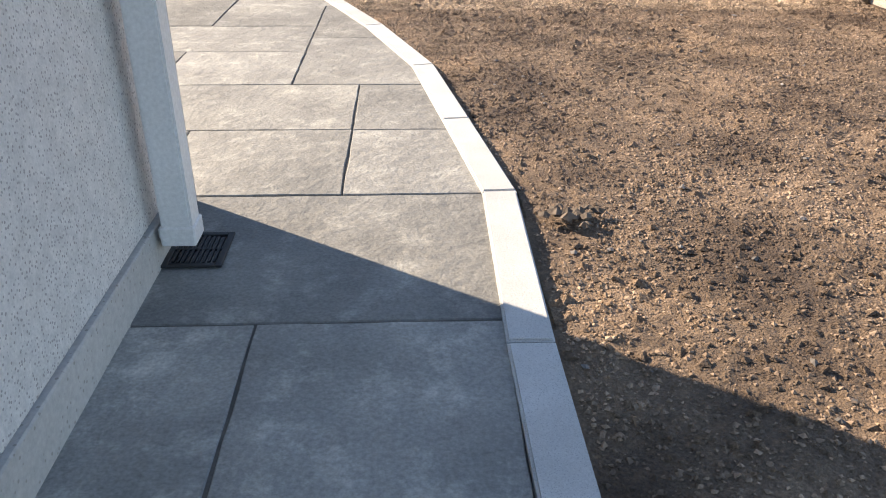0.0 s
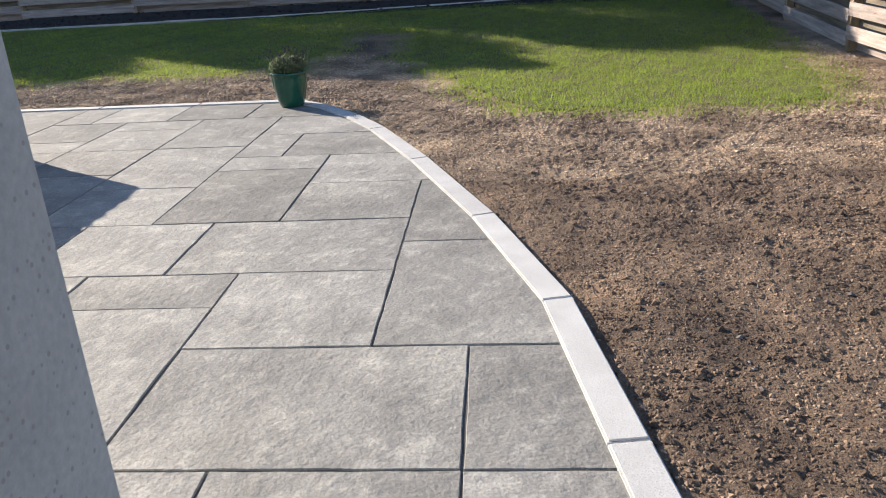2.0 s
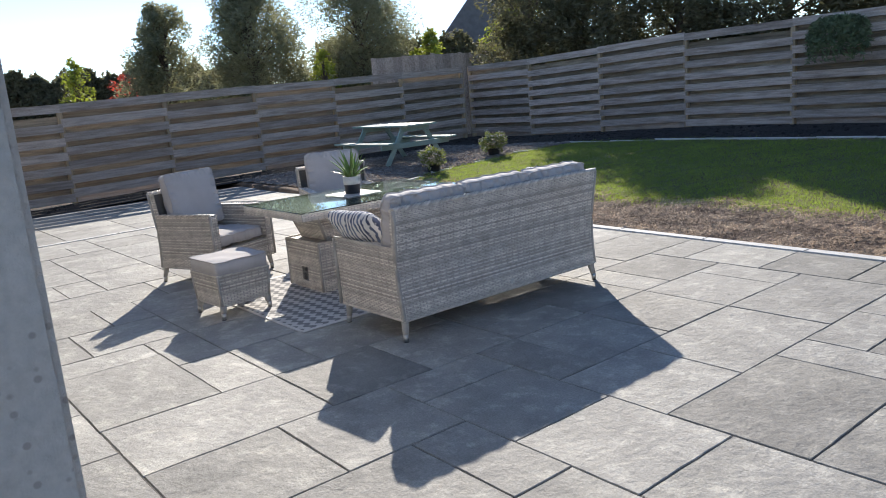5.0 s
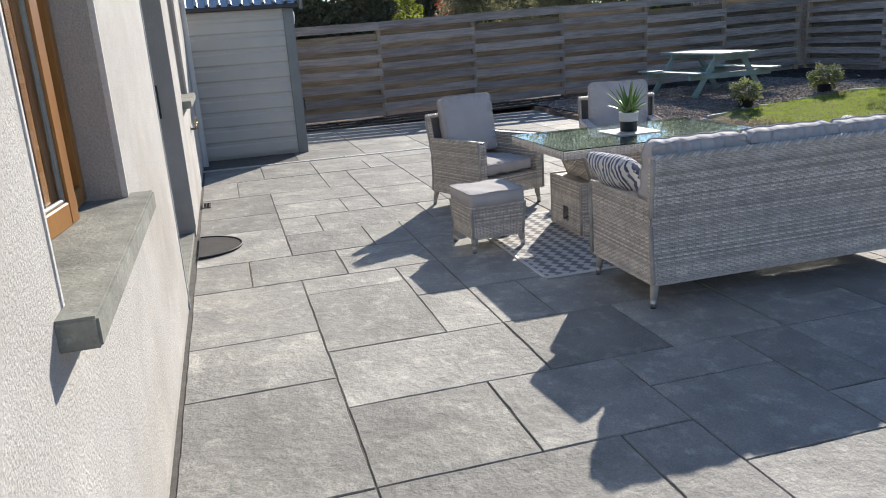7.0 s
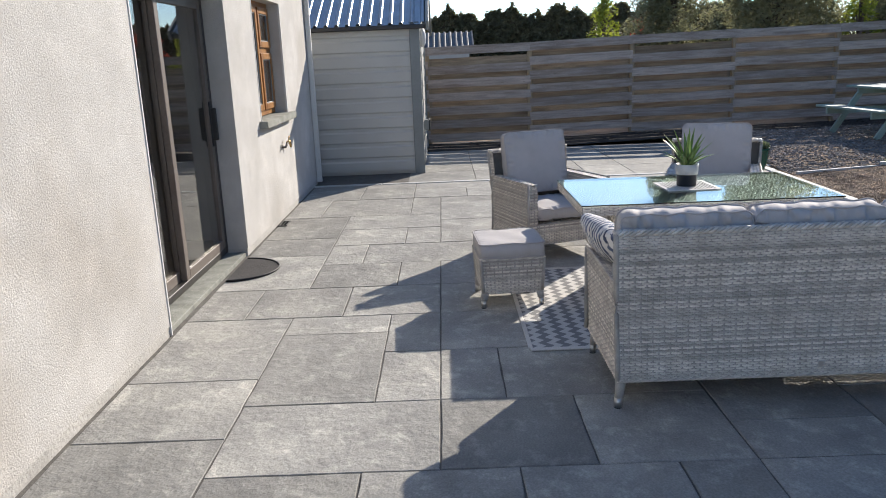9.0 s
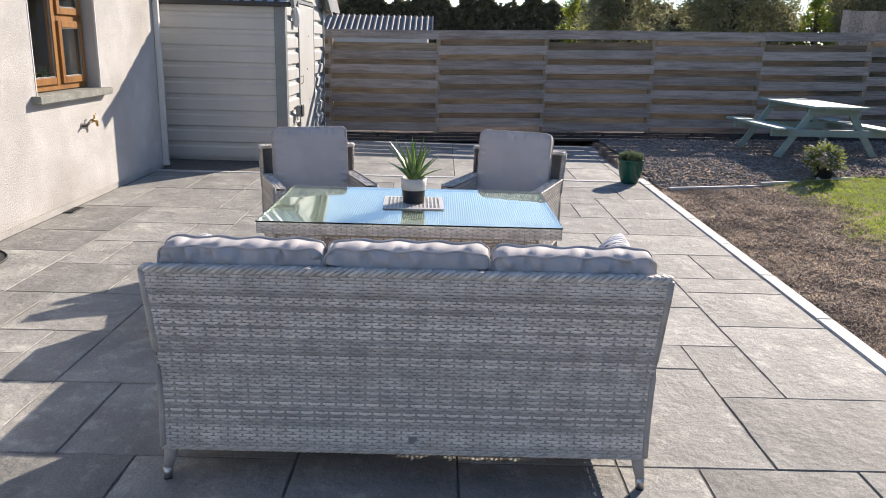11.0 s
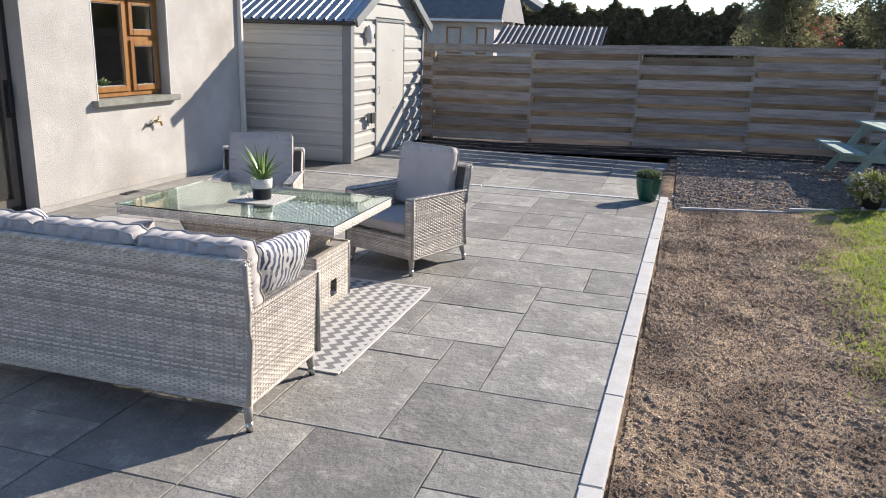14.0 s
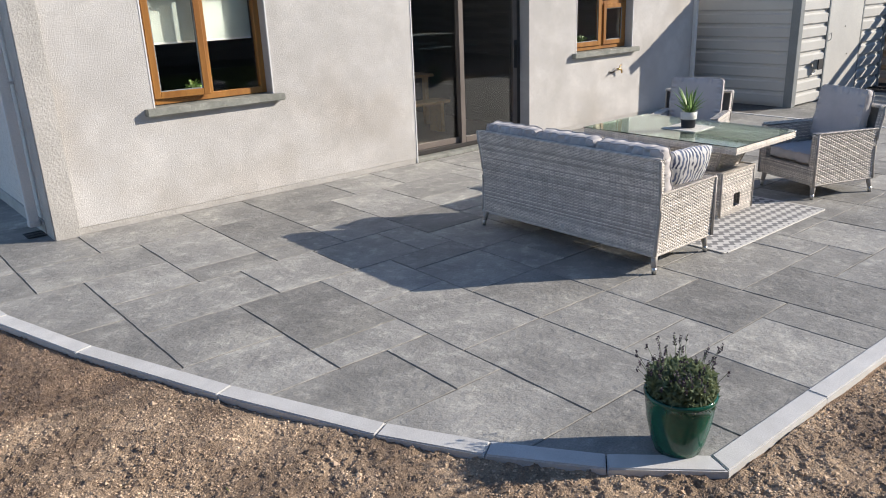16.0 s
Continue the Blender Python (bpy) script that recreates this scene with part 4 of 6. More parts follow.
def make_shed():
    shed = thing("metal_shed", "cream metal garden shed with corrugated gable roof", "shed", pose(0, 0, 0))
    x0, x1, y0, y1, eave, ridge = -14.25, -11.0, -0.6, 3.40, 2.04, 2.84
    xm = (x0 + x1) / 2
    side = ribbed(y1 - y0 - 0.2, eave - 0.06, 0.205, 0.018)
    part("side_panel", side, CLAD, shed, m=Matrix.Translation((x1, y1 - 0.1, 0.05)) @ Matrix.Rotation(radians(-90), 4, "Z"))
    part("core", box(x0 + 0.05, x1 - 0.04, y0, y1 - 0.05, 0.0, eave - 0.02), CLAD, shed)
    door0, door1 = -13.2, -12.0
    for a, b in ((door1 + 0.04, x1 - 0.1), (x0 + 0.05, door0 - 0.04)):
        part("front_panel", ribbed(b - a, eave + 0.05, 0.205, 0.035), CLAD, shed, m=Matrix.Translation((a, y1, 0.03)))
    gable = bmesh.new()
    z, pitch = eave + 0.08, 0.205
    while z < ridge - 0.05:
        w0 = (ridge - z) / (ridge - eave) * (x1 - x0) / 2
        w1 = max(0.02, (ridge - z - pitch * 0.8) / (ridge - eave) * (x1 - x0) / 2)
        v = [gable.verts.new(p) for p in ((xm - w0, y1, z), (xm + w0, y1, z), (xm + w1, y1 - 0.0, z + pitch * 0.8), (xm - w1, y1 - 0.0, z + pitch * 0.8))]
        gable.faces.new(v)
        w2 = max(0.01, (ridge - z - pitch) / (ridge - eave) * (x1 - x0) / 2)
        u = [gable.verts.new(p) for p in ((xm - w1, y1 - 0.03, z + pitch * 0.8), (xm + w1, y1 - 0.03, z + pitch * 0.8), (xm + w2, y1 - 0.03, z + pitch), (xm - w2, y1 - 0.03, z + pitch))]
        gable.faces.new(u)
        z += pitch
    part("gable_panel", gable, CLAD, shed)
    part("gable_back", box(xm - 0.7, xm + 0.7, y1 - 0.1, y1 - 0.04, eave - 0.02, ridge - 0.38), CLAD, shed)
    door = part("door", box(door0, door1, y1 - 0.03, y1 + 0.008, 0.05, 2.04, 0.004), CLAD, shed, "flat cream metal door")
    frame_part("door_trim", door0 - 0.045, door1 + 0.045, 0.02, 2.10, 0.045, y1 + 0.012, 0.05, GREY_TRIM, shed, "grey door trim")
    for dx, dz in ((0.5, 1.62), (0.62, 1.15), (0.45, 0.7)):
        part("bolt", tube([(door0 + dx, y1 + 0.006, dz), (door0 + dx, y1 + 0.014, dz)], 0.011, 8), BLACK_IRON, door)
    part("latch", tube([(door1 - 0.05, y1 + 0.01, 1.06), (door1 - 0.05, y1 + 0.04, 1.08), (door1 - 0.05, y1 + 0.04, 0.98), (door1 - 0.05, y1 + 0.01, 0.96)], 0.008, 6), CHROME, door, "steel latch")
    for x, wx in ((x1 - 0.11, 0.13), (x0, 0.08)):
        part("corner_trim", box(x, x + wx, y1 - 0.12, y1 + 0.018, 0.0, eave + 0.02, 0.006), GREY_TRIM, shed, "grey corner trim")
    # corrugated roof, ridges running down each slope
    for s, xe in ((1, x1 + 0.07), (-1, x0 - 0.07)):
        bm = bmesh.new()
        prev = None
        y = y0 - 0.1
        while y < y1 + 0.12:
            for dy, dz in ((0.0, 0.0), (0.075, 0.0), (0.095, 0.034), (0.125, 0.034)):
                e = (xe, min(y + dy, y1 + 0.12), eave - 0.02 + dz)
                t = (xm, min(y + dy, y1 + 0.12), ridge + dz)
                cur = (bm.verts.new(e), bm.verts.new(t))
                if prev:
                    bm.faces.new((prev[0], cur[0], cur[1], prev[1]))
                prev = cur
            y += 0.145
        part("roof_sheet", bm, STEEL, shed, "galvanised corrugated roof sheet")
        ang = math.atan2(ridge - eave, (x1 - x0) / 2)
        ln = math.hypot(ridge - eave, (x1 - x0) / 2) + 0.1
        bg = box(-0.02, ln, -0.02, 0.02, -0.075, 0.055, 0.003)
        part("bargeboard", bg, GREY_TRIM, shed, "grey bargeboard", m=Matrix.Translation((xe, y1 + 0.13, eave - 0.02)) @ (Matrix.Rotation(math.pi, 4, "Z") if s > 0 else Matrix.Identity(4)) @ Matrix.Rotation(-ang, 4, "Y"))
    part("gutter", box(x1 + 0.012, x1 + 0.09, y0, y1 + 0.1, eave - 0.075, eave - 0.018, 0.008), GUTTER, shed, "black gutter")
    lamp = thing("wall_light", "white oval bulkhead light on the shed front", "wall light", pose(-11.62, y1 + 0.012, 1.86))
    bm = bmesh.new()
    bmesh.ops.create_uvsphere(bm, u_segments=20, v_segments=12, radius=1, matrix=Matrix.Translation((0, 0.03, 0)) @ Matrix.Diagonal((0.085, 0.055, 0.135, 1)))
    part("diffuser", bm, PVC, lamp, smooth=True)
    part("base", tube([(0, -0.01, 0), (0, 0.022, 0)], 0.08, 20), PVC, lamp)
    sock = thing("outdoor_socket", "dark grey weatherproof socket box on the shed front", "socket", pose(-11.65, y1 + 0.012, 0.62))
    part("housing", box(-0.075, 0.075, 0, 0.075, -0.075, 0.075, 0.012, segments=2), GREY_TRIM, sock)
    part("cover", box(-0.08, 0.08, 0.075, 0.092, -0.08, 0.085, 0.006), BLACK_IRON, sock)
    part("conduit", tube([(0.03, 0.01, -0.07), (0.03, 0.02, -0.13), (0.12, 0.02, -0.15)], 0.011, 6), PVC, sock)


make_shed()

# ---- fences of alternating boards ----
def make_fence(name, p0, p1, normal, label, seed, base=None, height=1.78, bay=1.83, rows=8):
    fence = thing(name, label, "fence", kind="structure")
    rng = random.Random(seed)
    a, b = Vector(p0), Vector(p1)
    run = b - a
    n = max(1, round(run.length / bay))
    bay = run.length / n
    way = run.normalized()
    rot = math.atan2(way.y, way.x)
    out = Vector(normal)
    pitch = (height - 0.02) / rows
    wide = pitch * 0.60
    front = as_mesh("board", box(0, bay + 0.01, -0.009, 0.009, 0, wide, 0.002))
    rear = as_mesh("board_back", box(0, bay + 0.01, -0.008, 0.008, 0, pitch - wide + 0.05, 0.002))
    post_me = as_mesh("post", box(-0.04, 0.04, -0.045, 0.045, -0.35, height - 0.01, 0.004))
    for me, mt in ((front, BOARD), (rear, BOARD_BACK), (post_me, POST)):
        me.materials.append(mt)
    high = lambda p: float(ground_height(p.x, p.y)) if base is None else base
    for k in range(n + 1):
        p = a + way * bay * k
        part("post", post_me, None, fence, m=Matrix.Translation((p.x, p.y, high(p))) @ Matrix.Rotation(rot + rng.uniform(-0.02, 0.02), 4, "Z"))
    for k in range(n):
        q0, q1 = a + way * bay * k, a + way * bay * (k + 1)
        z0, z1 = high(q0), high(q1)
        tilt = math.atan2(z1 - z0, bay)
        slip = rng.uniform(-0.010, 0.010) + (0.08 * pitch if k % 2 else pitch - wide)
        for r in range(rows):
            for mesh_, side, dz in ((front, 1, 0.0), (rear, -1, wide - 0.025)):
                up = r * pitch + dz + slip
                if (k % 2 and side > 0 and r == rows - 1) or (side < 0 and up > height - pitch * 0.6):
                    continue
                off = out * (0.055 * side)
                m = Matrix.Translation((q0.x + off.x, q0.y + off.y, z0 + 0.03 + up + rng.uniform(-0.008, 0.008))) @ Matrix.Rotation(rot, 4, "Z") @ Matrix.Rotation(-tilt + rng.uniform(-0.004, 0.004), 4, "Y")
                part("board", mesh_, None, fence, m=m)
        if k % 2 == 0:
            m = Matrix.Translation((q0.x - out.x * 0.055, q0.y - out.y * 0.055, z0 + 0.005)) @ Matrix.Rotation(rot, 4, "Z") @ Matrix.Rotation(-tilt, 4, "Y")
            part("board", front, None, fence, m=m)
        else:
            m = Matrix.Translation((q0.x + out.x * 0.055, q0.y + out.y * 0.055, z0 + 0.01 + height - wide)) @ Matrix.Rotation(rot, 4, "Z") @ Matrix.Rotation(-tilt, 4, "Y")
            part("board", front, None, fence, m=m)
    return fence


make_fence("fence_west", (-14.8, 1.55), (-14.8, 14.8), (1, 0), "weathered timber fence of alternating horizontal boards", 1, bay=1.893, rows=7)
make_fence("fence_back", (-14.8, 15.1), (4.1, 15.1), (0, -1), "tall weathered board fence behind the lawn", 2, bay=2.1)
make_fence("fence_east", (3.5, 3.6), (3.72, 15.1), (-1, 0), "pale weathered board fence at the garden side", 3)

# ---- woven furniture ----
def weave(name, fn, long, high, row=0.0115, stake=0.0265, amp=0.0030, thick=0.003, half=0.0053, skip=None):
    """Strands woven round upright stakes over a surface fn(u, v), u and v from 0 to 1; returns strands and stakes as meshes."""
    nr, ns = max(2, round(high / row)), max(2, round(long / stake))
    k = 2 * ns + 1
    u = np.linspace(0, 1, k)
    v = (np.arange(nr) + 0.5) / nr
    uu, vv = np.meshgrid(u, v, indexing="ij")
    eps = 1e-3
    p = fn(uu, vv)
    du = fn(np.minimum(uu + eps, 1), vv) - fn(np.maximum(uu - eps, 0), vv)
    dv = fn(uu, np.minimum(vv + eps, 1)) - fn(uu, np.maximum(vv - eps, 0))
    nrm = np.cross(du, dv)
    nrm /= np.linalg.norm(nrm, axis=-1, keepdims=True)
    dv = dv / np.linalg.norm(dv, axis=-1, keepdims=True)
    sign = np.where(np.arange(nr) % 2 == 0, 1.0, -1.0)[None, :]
    off = (np.cos(np.arange(k) * np.pi / 2)[:, None] * sign * amp)[..., None]
    c = p + nrm * off
    ring = np.stack([c + nrm * thick, c + dv * half, c - nrm * thick, c - dv * half], 2)  # k, nr, 4, 3
    idx = np.arange(k * nr * 4).reshape(k, nr, 4)
    f = []
    for a in range(4):
        b = (a + 1) % 4
        f.append(np.stack([idx[:-1, :, a], idx[1:, :, a], idx[1:, :, b], idx[:-1, :, b]], -1).reshape(-1, 4))
    strands = soup(name, ring.reshape(-1, 3), np.concatenate(f))
    us = np.linspace(0, 1, ns + 1)
    vs = np.linspace(0, 1, 9)
    su, sv = np.meshgrid(us, vs, indexing="ij")
    q = fn(su, sv)
    d = fn(np.minimum(su + eps, 1), sv) - fn(np.maximum(su - eps, 0), sv)
    e = fn(su, np.minimum(sv + eps, 1)) - fn(su, np.maximum(sv - eps, 0))
    n2 = np.cross(d, e)
    n2 /= np.linalg.norm(n2, axis=-1, keepdims=True)
    d = d / np.linalg.norm(d, axis=-1, keepdims=True)
    w = 0.0042
    ring = np.stack([q + d * w, q + n2 * w * 0.5, q - d * w, q - n2 * w * 0.5], 2)
    idx = np.arange((ns + 1) * 9 * 4).reshape(ns + 1, 9, 4)
    f = []
    for a in range(4):
        b = (a + 1) % 4
        f.append(np.stack([idx[:, :-1, a], idx[:, 1:, a], idx[:, 1:, b], idx[:, :-1, b]], -1).reshape(-1, 4))
    return strands, soup(name + "_stakes", ring.reshape(-1, 3), np.concatenate(f))


def woven(name, fn, long, high, parent, **kw):
    a, b = weave(name, fn, long, high, **kw)
    ob = part(name, a, WICKER, parent)
    tagged(part("stake_set", b, WICKER_DARK, ob), kind="stuff")
    return tagged(ob, kind="stuff")


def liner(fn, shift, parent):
    """An added sheet just inside a woven panel; it stops light showing through."""
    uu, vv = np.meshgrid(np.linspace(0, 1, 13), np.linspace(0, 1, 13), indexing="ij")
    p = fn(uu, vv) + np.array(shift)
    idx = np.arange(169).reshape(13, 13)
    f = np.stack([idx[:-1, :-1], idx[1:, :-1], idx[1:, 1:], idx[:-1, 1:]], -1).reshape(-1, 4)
    part("liner", soup("liner", p.reshape(-1, 3), f), GAP_SHADE, parent, "added grey sheet behind the weave, for shade in its gaps", smooth=True)


def flat_fn(p00, p10, p01, p11):
    p00, p10, p01, p11 = (np.array(p, float) for p in (p00, p10, p01, p11))
    return lambda u, v: (p00 * ((1 - u) * (1 - v))[..., None] + p10 * (u * (1 - v))[..., None] + p01 * ((1 - u) * v)[..., None] + p11 * (u * v)[..., None])


def braid(points, radius, parent, name="rim"):
    """Two strands twisted round each other along a line of points."""
    pts = [Vector(p) for p in points]
    bm = bmesh.new()
    dense = []
    for a, b in zip(pts, pts[1:]):
        n = max(2, int((b - a).length / 0.009))
        dense += [a + (b - a) * k / n for k in range(n)]
    dense.append(pts[-1])
    for ph in (0, 2.1, 4.2):
        line = []
        for i, p in enumerate(dense):
            way = (dense[min(i + 1, len(dense) - 1)] - dense[max(i - 1, 0)]).normalized()
            side = way.cross(Vector((0, 0, 1)))
            side = side.normalized() if side.length > 0.1 else Vector((1, 0, 0))
            up = side.cross(way)
            a = ph + i * 0.75
            line.append(p + radius * (0.75 * math.cos(a) * side + 0.75 * math.sin(a) * up))
        tube(line, radius * 0.62, 5, bm=bm)
    return tagged(part(name, bm, WICKER, parent, smooth=True), kind="stuff")


def leg_part(parent, x, y, z0, dx, dy):
    """A tapered woven leg that splays a little, with a steel tip."""
    pts = [(x, y, z0), (x + dx * 0.35, y + dy * 0.35, z0 * 0.62), (x + dx * 0.85, y + dy * 0.85, 0.045)]
    leg = part("leg", tube(pts, [0.027, 0.023, 0.018], 10), WICKER_DARK, parent, smooth=True)
    tip = part("tip", tube([(x + dx * 0.84, y + dy * 0.84, 0.048), (x + dx, y + dy, 0.004)], [0.019, 0.016], 10), CHROME, leg, "brushed steel tip", smooth=True)
    part("foot_pad", tube([(x + dx, y + dy, 0.005), (x + dx, y + dy, 0.0)], 0.016, 10), BLACK_IRON, leg)
    return leg


def cushion_mesh(w, d, h, seed, pucker=0.006, edge=0.62, n=26):
    """A boxed cushion, plump in the middle: w along x, d along y, h along z."""
    rng = random.Random(seed)
    bm = bmesh.new()
    ph = [rng.uniform(0, 6.3) for _ in range(6)]

    def place(u, v, top):
        # rounded corners in plan
        r = 0.16
        x, y = u, v
        ax, ay = max(0, abs(u) - (1 - r)) / r, max(0, abs(v) - (1 - r)) / r
        if ax > 0 and ay > 0:
            s = max(ax, ay) / math.hypot(ax, ay)
            x = math.copysign((1 - r) + ax * s * r, u)
            y = math.copysign((1 - r) + ay * s * r, v)
        full = (1 - abs(u) ** 3.2) * (1 - abs(v) ** 3.2)
        z = h / 2 * (edge + (1 - edge) * max(0, full) ** 0.55)
        rim = 1 - min(1, (1 - max(abs(u), abs(v))) / 0.22)
        run = u if abs(v) > abs(u) else v
        fold = rim * (1 - rim) * 4 * pucker * (0.55 * math.sin(run * 21 + ph[0] + 2 * math.sin(run * 5 + ph[1])) + 0.45 * math.sin(run * 37 + ph[2]))
        fold += rim ** 4 * pucker * 0.35 * math.sin(run * 13 + ph[3])
        soft = 0.004 * math.sin(u * 4 + ph[3]) * math.sin(v * 5 + ph[4])
        swell = 1 + 0.02 * math.sin(3 * u + ph[5])
        return Vector((x * w / 2 * swell, y * d / 2, top * (z + fold + soft)))

    rows = {}
    for top in (1, -1):
        rows[top] = [[bm.verts.new(place(-1 + 2 * i / n, -1 + 2 * j / n, top)) for j in range(n + 1)] for i in range(n + 1)]
        for i in range(n):
            for j in range(n):
                q = (rows[top][i][j], rows[top][i + 1][j], rows[top][i + 1][j + 1], rows[top][i][j + 1])
                bm.faces.new(q if top > 0 else q[::-1])
    loop = [(i, 0) for i in range(n)] + [(n, j) for j in range(n)] + [(i, n) for i in range(n, 0, -1)] + [(0, j) for j in range(n, 0, -1)]
    for (a, b), (c, e) in zip(loop, loop[1:] + loop[:1]):
        bm.faces.new((rows[-1][a][b], rows[-1][c][e], rows[1][c][e], rows[1][a][b]))
    seams = [[rows[t][i][j].co.copy() for i, j in loop] for t in (1, -1)]
    return bm, seams


def cushion(name, w, d, h, m, label, category, seed, mat=None, group="", pucker=0.028, piping=True, edge=0.62):
    bm, seams = cushion_mesh(w, d, h, seed, pucker, edge, 40)
    ob = part(name, bm, mat or FABRIC, None, smooth=True, m=m)
    if piping:
        for s in seams:
            part("piping", tube([p * 1.003 for p in s], 0.0046, 6, closed=True), PIPING, ob, smooth=True)
    return tagged(ob, label, category, group)


def seat_frame(root, half_w, top_w, depth, back_h, arm_h, lean):
    """Back, sides, front, arms, seat deck and legs of a woven seat; it faces -x, its back stands at x = depth / 2."""
    xb, xf, z0 = depth / 2, -depth / 2, 0.135

    def back_fn(u, v):
        y = (u * 2 - 1) * (half_w + (top_w - half_w) * v ** 1.6)
        bow = 0.028 * np.sin(np.pi * np.minimum(v * 1.1, 1)) 
        return np.stack([xb + lean * v ** 1.5 - bow, y, z0 + (back_h - z0) * v], -1)

    woven("back_panel", back_fn, half_w * 2, back_h - z0, root)
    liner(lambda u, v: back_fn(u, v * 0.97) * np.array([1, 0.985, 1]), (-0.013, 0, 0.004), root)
    for s in (-1, 1):
        def side_fn(u, v, s=s):
            uu = u if s > 0 else 1 - u
            x = xb - 0.002 + (xf - xb) * uu
            zt = arm_h + 0.012 * uu
            z = z0 + (zt - z0) * v
            y = s * (half_w + (top_w - half_w) * ((z - z0) / (back_h - z0)) ** 1.6)
            bow = 0.028 * np.sin(np.pi * np.minimum(1.1 * (z - z0) / (back_h - z0), 1))
            lean_x = (lean * ((z - z0) / (back_h - z0)) ** 1.5 - bow) * (1 - uu)
            return np.stack([x + lean_x, y, z], -1)
        woven("side_panel", side_fn, depth, arm_h - z0, root)
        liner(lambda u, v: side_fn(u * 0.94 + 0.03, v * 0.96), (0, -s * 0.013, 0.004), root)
        ya = s * (half_w + 0.012)
        woven("arm_rest", flat_fn((xb - 0.01, ya - s * 0.075, arm_h), (xb - 0.01, ya, arm_h), (xf, ya - s * 0.075, arm_h + 0.012), (xf, ya, arm_h + 0.012)), 0.075, depth, root)
        woven("inner_side", flat_fn((xb - 0.05, ya - s * 0.075, 0.3), (xf, ya - s * 0.075, 0.3), (xb - 0.05, ya - s * 0.075, arm_h), (xf, ya - s * 0.075, arm_h)), depth, arm_h - 0.3, root, row=0.013)
        woven("arm_front", flat_fn((xf, ya - s * 0.075, z0), (xf, ya, z0), (xf, ya - s * 0.075, arm_h), (xf, ya, arm_h)), 0.075, arm_h - z0, root)
        # back post between arm and top rail
        pts = [(xb + lean * t ** 1.5 - 0.028 * math.sin(math.pi * min(1.1 * t, 1)) - 0.004, s * (half_w + (top_w - half_w) * t ** 1.6), z0 + (back_h - z0) * t) for t in np.linspace(0, 1, 10)]
        part("corner_post", tube(pts, 0.013, 8), WICKER_DARK, root, smooth=True)
        part("corner_post", tube([(xf, ya, z0), (xf, ya, arm_h + 0.01)], 0.012, 8), WICKER_DARK, root, smooth=True)
        inner = [(p[0] - 0.055, p[1] - s * 0.012, p[2]) for p in pts[5:]]
        upper = flat_fn(pts[5], inner[0], pts[-1], inner[-1])
        woven("back_edge", upper, 0.055, back_h * 0.42, root)
        leg_part(root, xb - 0.03, s * (half_w - 0.022), 0.15, 0.018, s * 0.018)
        leg_part(root, xf + 0.04, s * (half_w - 0.03), 0.15, -0.012, s * 0.012)
        braid([(xb - 0.03, ya, arm_h + 0.004), (xf, ya, arm_h + 0.016)], 0.007, root)
    woven("front_panel", flat_fn((xf + 0.004, half_w - 0.06, z0), (xf + 0.004, -half_w + 0.06, z0), (xf + 0.004, half_w - 0.06, 0.30), (xf + 0.004, -half_w + 0.06, 0.30)), half_w * 2, 0.165, root)
    woven("seat_deck", flat_fn((xf + 0.01, -half_w + 0.06, 0.295), (xb - 0.06, -half_w + 0.06, 0.295), (xf + 0.01, half_w - 0.06, 0.295), (xb - 0.06, half_w - 0.06, 0.295)), depth, half_w * 2, root, row=0.02, stake=0.03)
    top = [(xb + lean - 0.006, y, back_h + 0.004) for y in np.linspace(-top_w - 0.004, top_w + 0.004, 14)]
    braid(top, 0.012, root, "top_rail")
    braid([(p[0] - 0.03, p[1], p[2] - 0.004) for p in top], 0.012, root, "top_rail")
    braid([(xb, -half_w, z0), (xb, half_w, z0)], 0.007, root, "bottom_rail")
    for s in (-1, 1):
        braid([(xb, s * half_w, z0), (xf, s * half_w, z0)], 0.007, root, "bottom_rail")


SOFA = pose(-3.795, 5.325, 0)
sofa = thing("garden_sofa", "grey woven rattan garden sofa with three seat backs", "sofa", SOFA)
seat_frame(sofa, 0.885, 0.908, 0.71, 0.82, 0.575, 0.02)
part("maker_plate", box(0.351, 0.354, 0.012, 0.046, 0.165, 0.199, 0.002), CHROME, sofa, "small steel plate")
for k, y in enumerate((-0.585, 0.0, 0.585)):
    cushion("back_cushion", 0.44, 0.575, 0.15, SOFA @ Matrix.Translation((0.232, y, 0.672)) @ Matrix.Rotation(radians(-82), 4, "Y"), "plump grey back cushion with piped seams", "cushion", 20 + k, group="sofa back cushions")
    cushion("seat_cushion", 0.56, 0.575, 0.12, SOFA @ Matrix.Translation((-0.085, y, 0.368)), "grey piped seat cushion", "cushion", 30 + k, group="sofa seat cushions")
cushion("scatter_cushion", 0.44, 0.44, 0.17, SOFA @ Matrix.Translation((-0.15, -0.76, 0.60)) @ Matrix.Rotation(radians(6), 4, "Z") @ Matrix.Rotation(radians(132), 4, "X"), "white scatter cushion with wavy navy stripes", "cushion", 41, ZEBRA, "scatter cushions", 0.003, False, 0.08)
cushion("scatter_cushion", 0.44, 0.44, 0.17, SOFA @ Matrix.Translation((-0.09, 0.765, 0.63)) @ Matrix.Rotation(radians(-8), 4, "Z") @ Matrix.Rotation(radians(66), 4, "X"), "white scatter cushion with wavy navy stripes", "cushion", 43, ZEBRA, "scatter cushions", 0.003, False, 0.08)

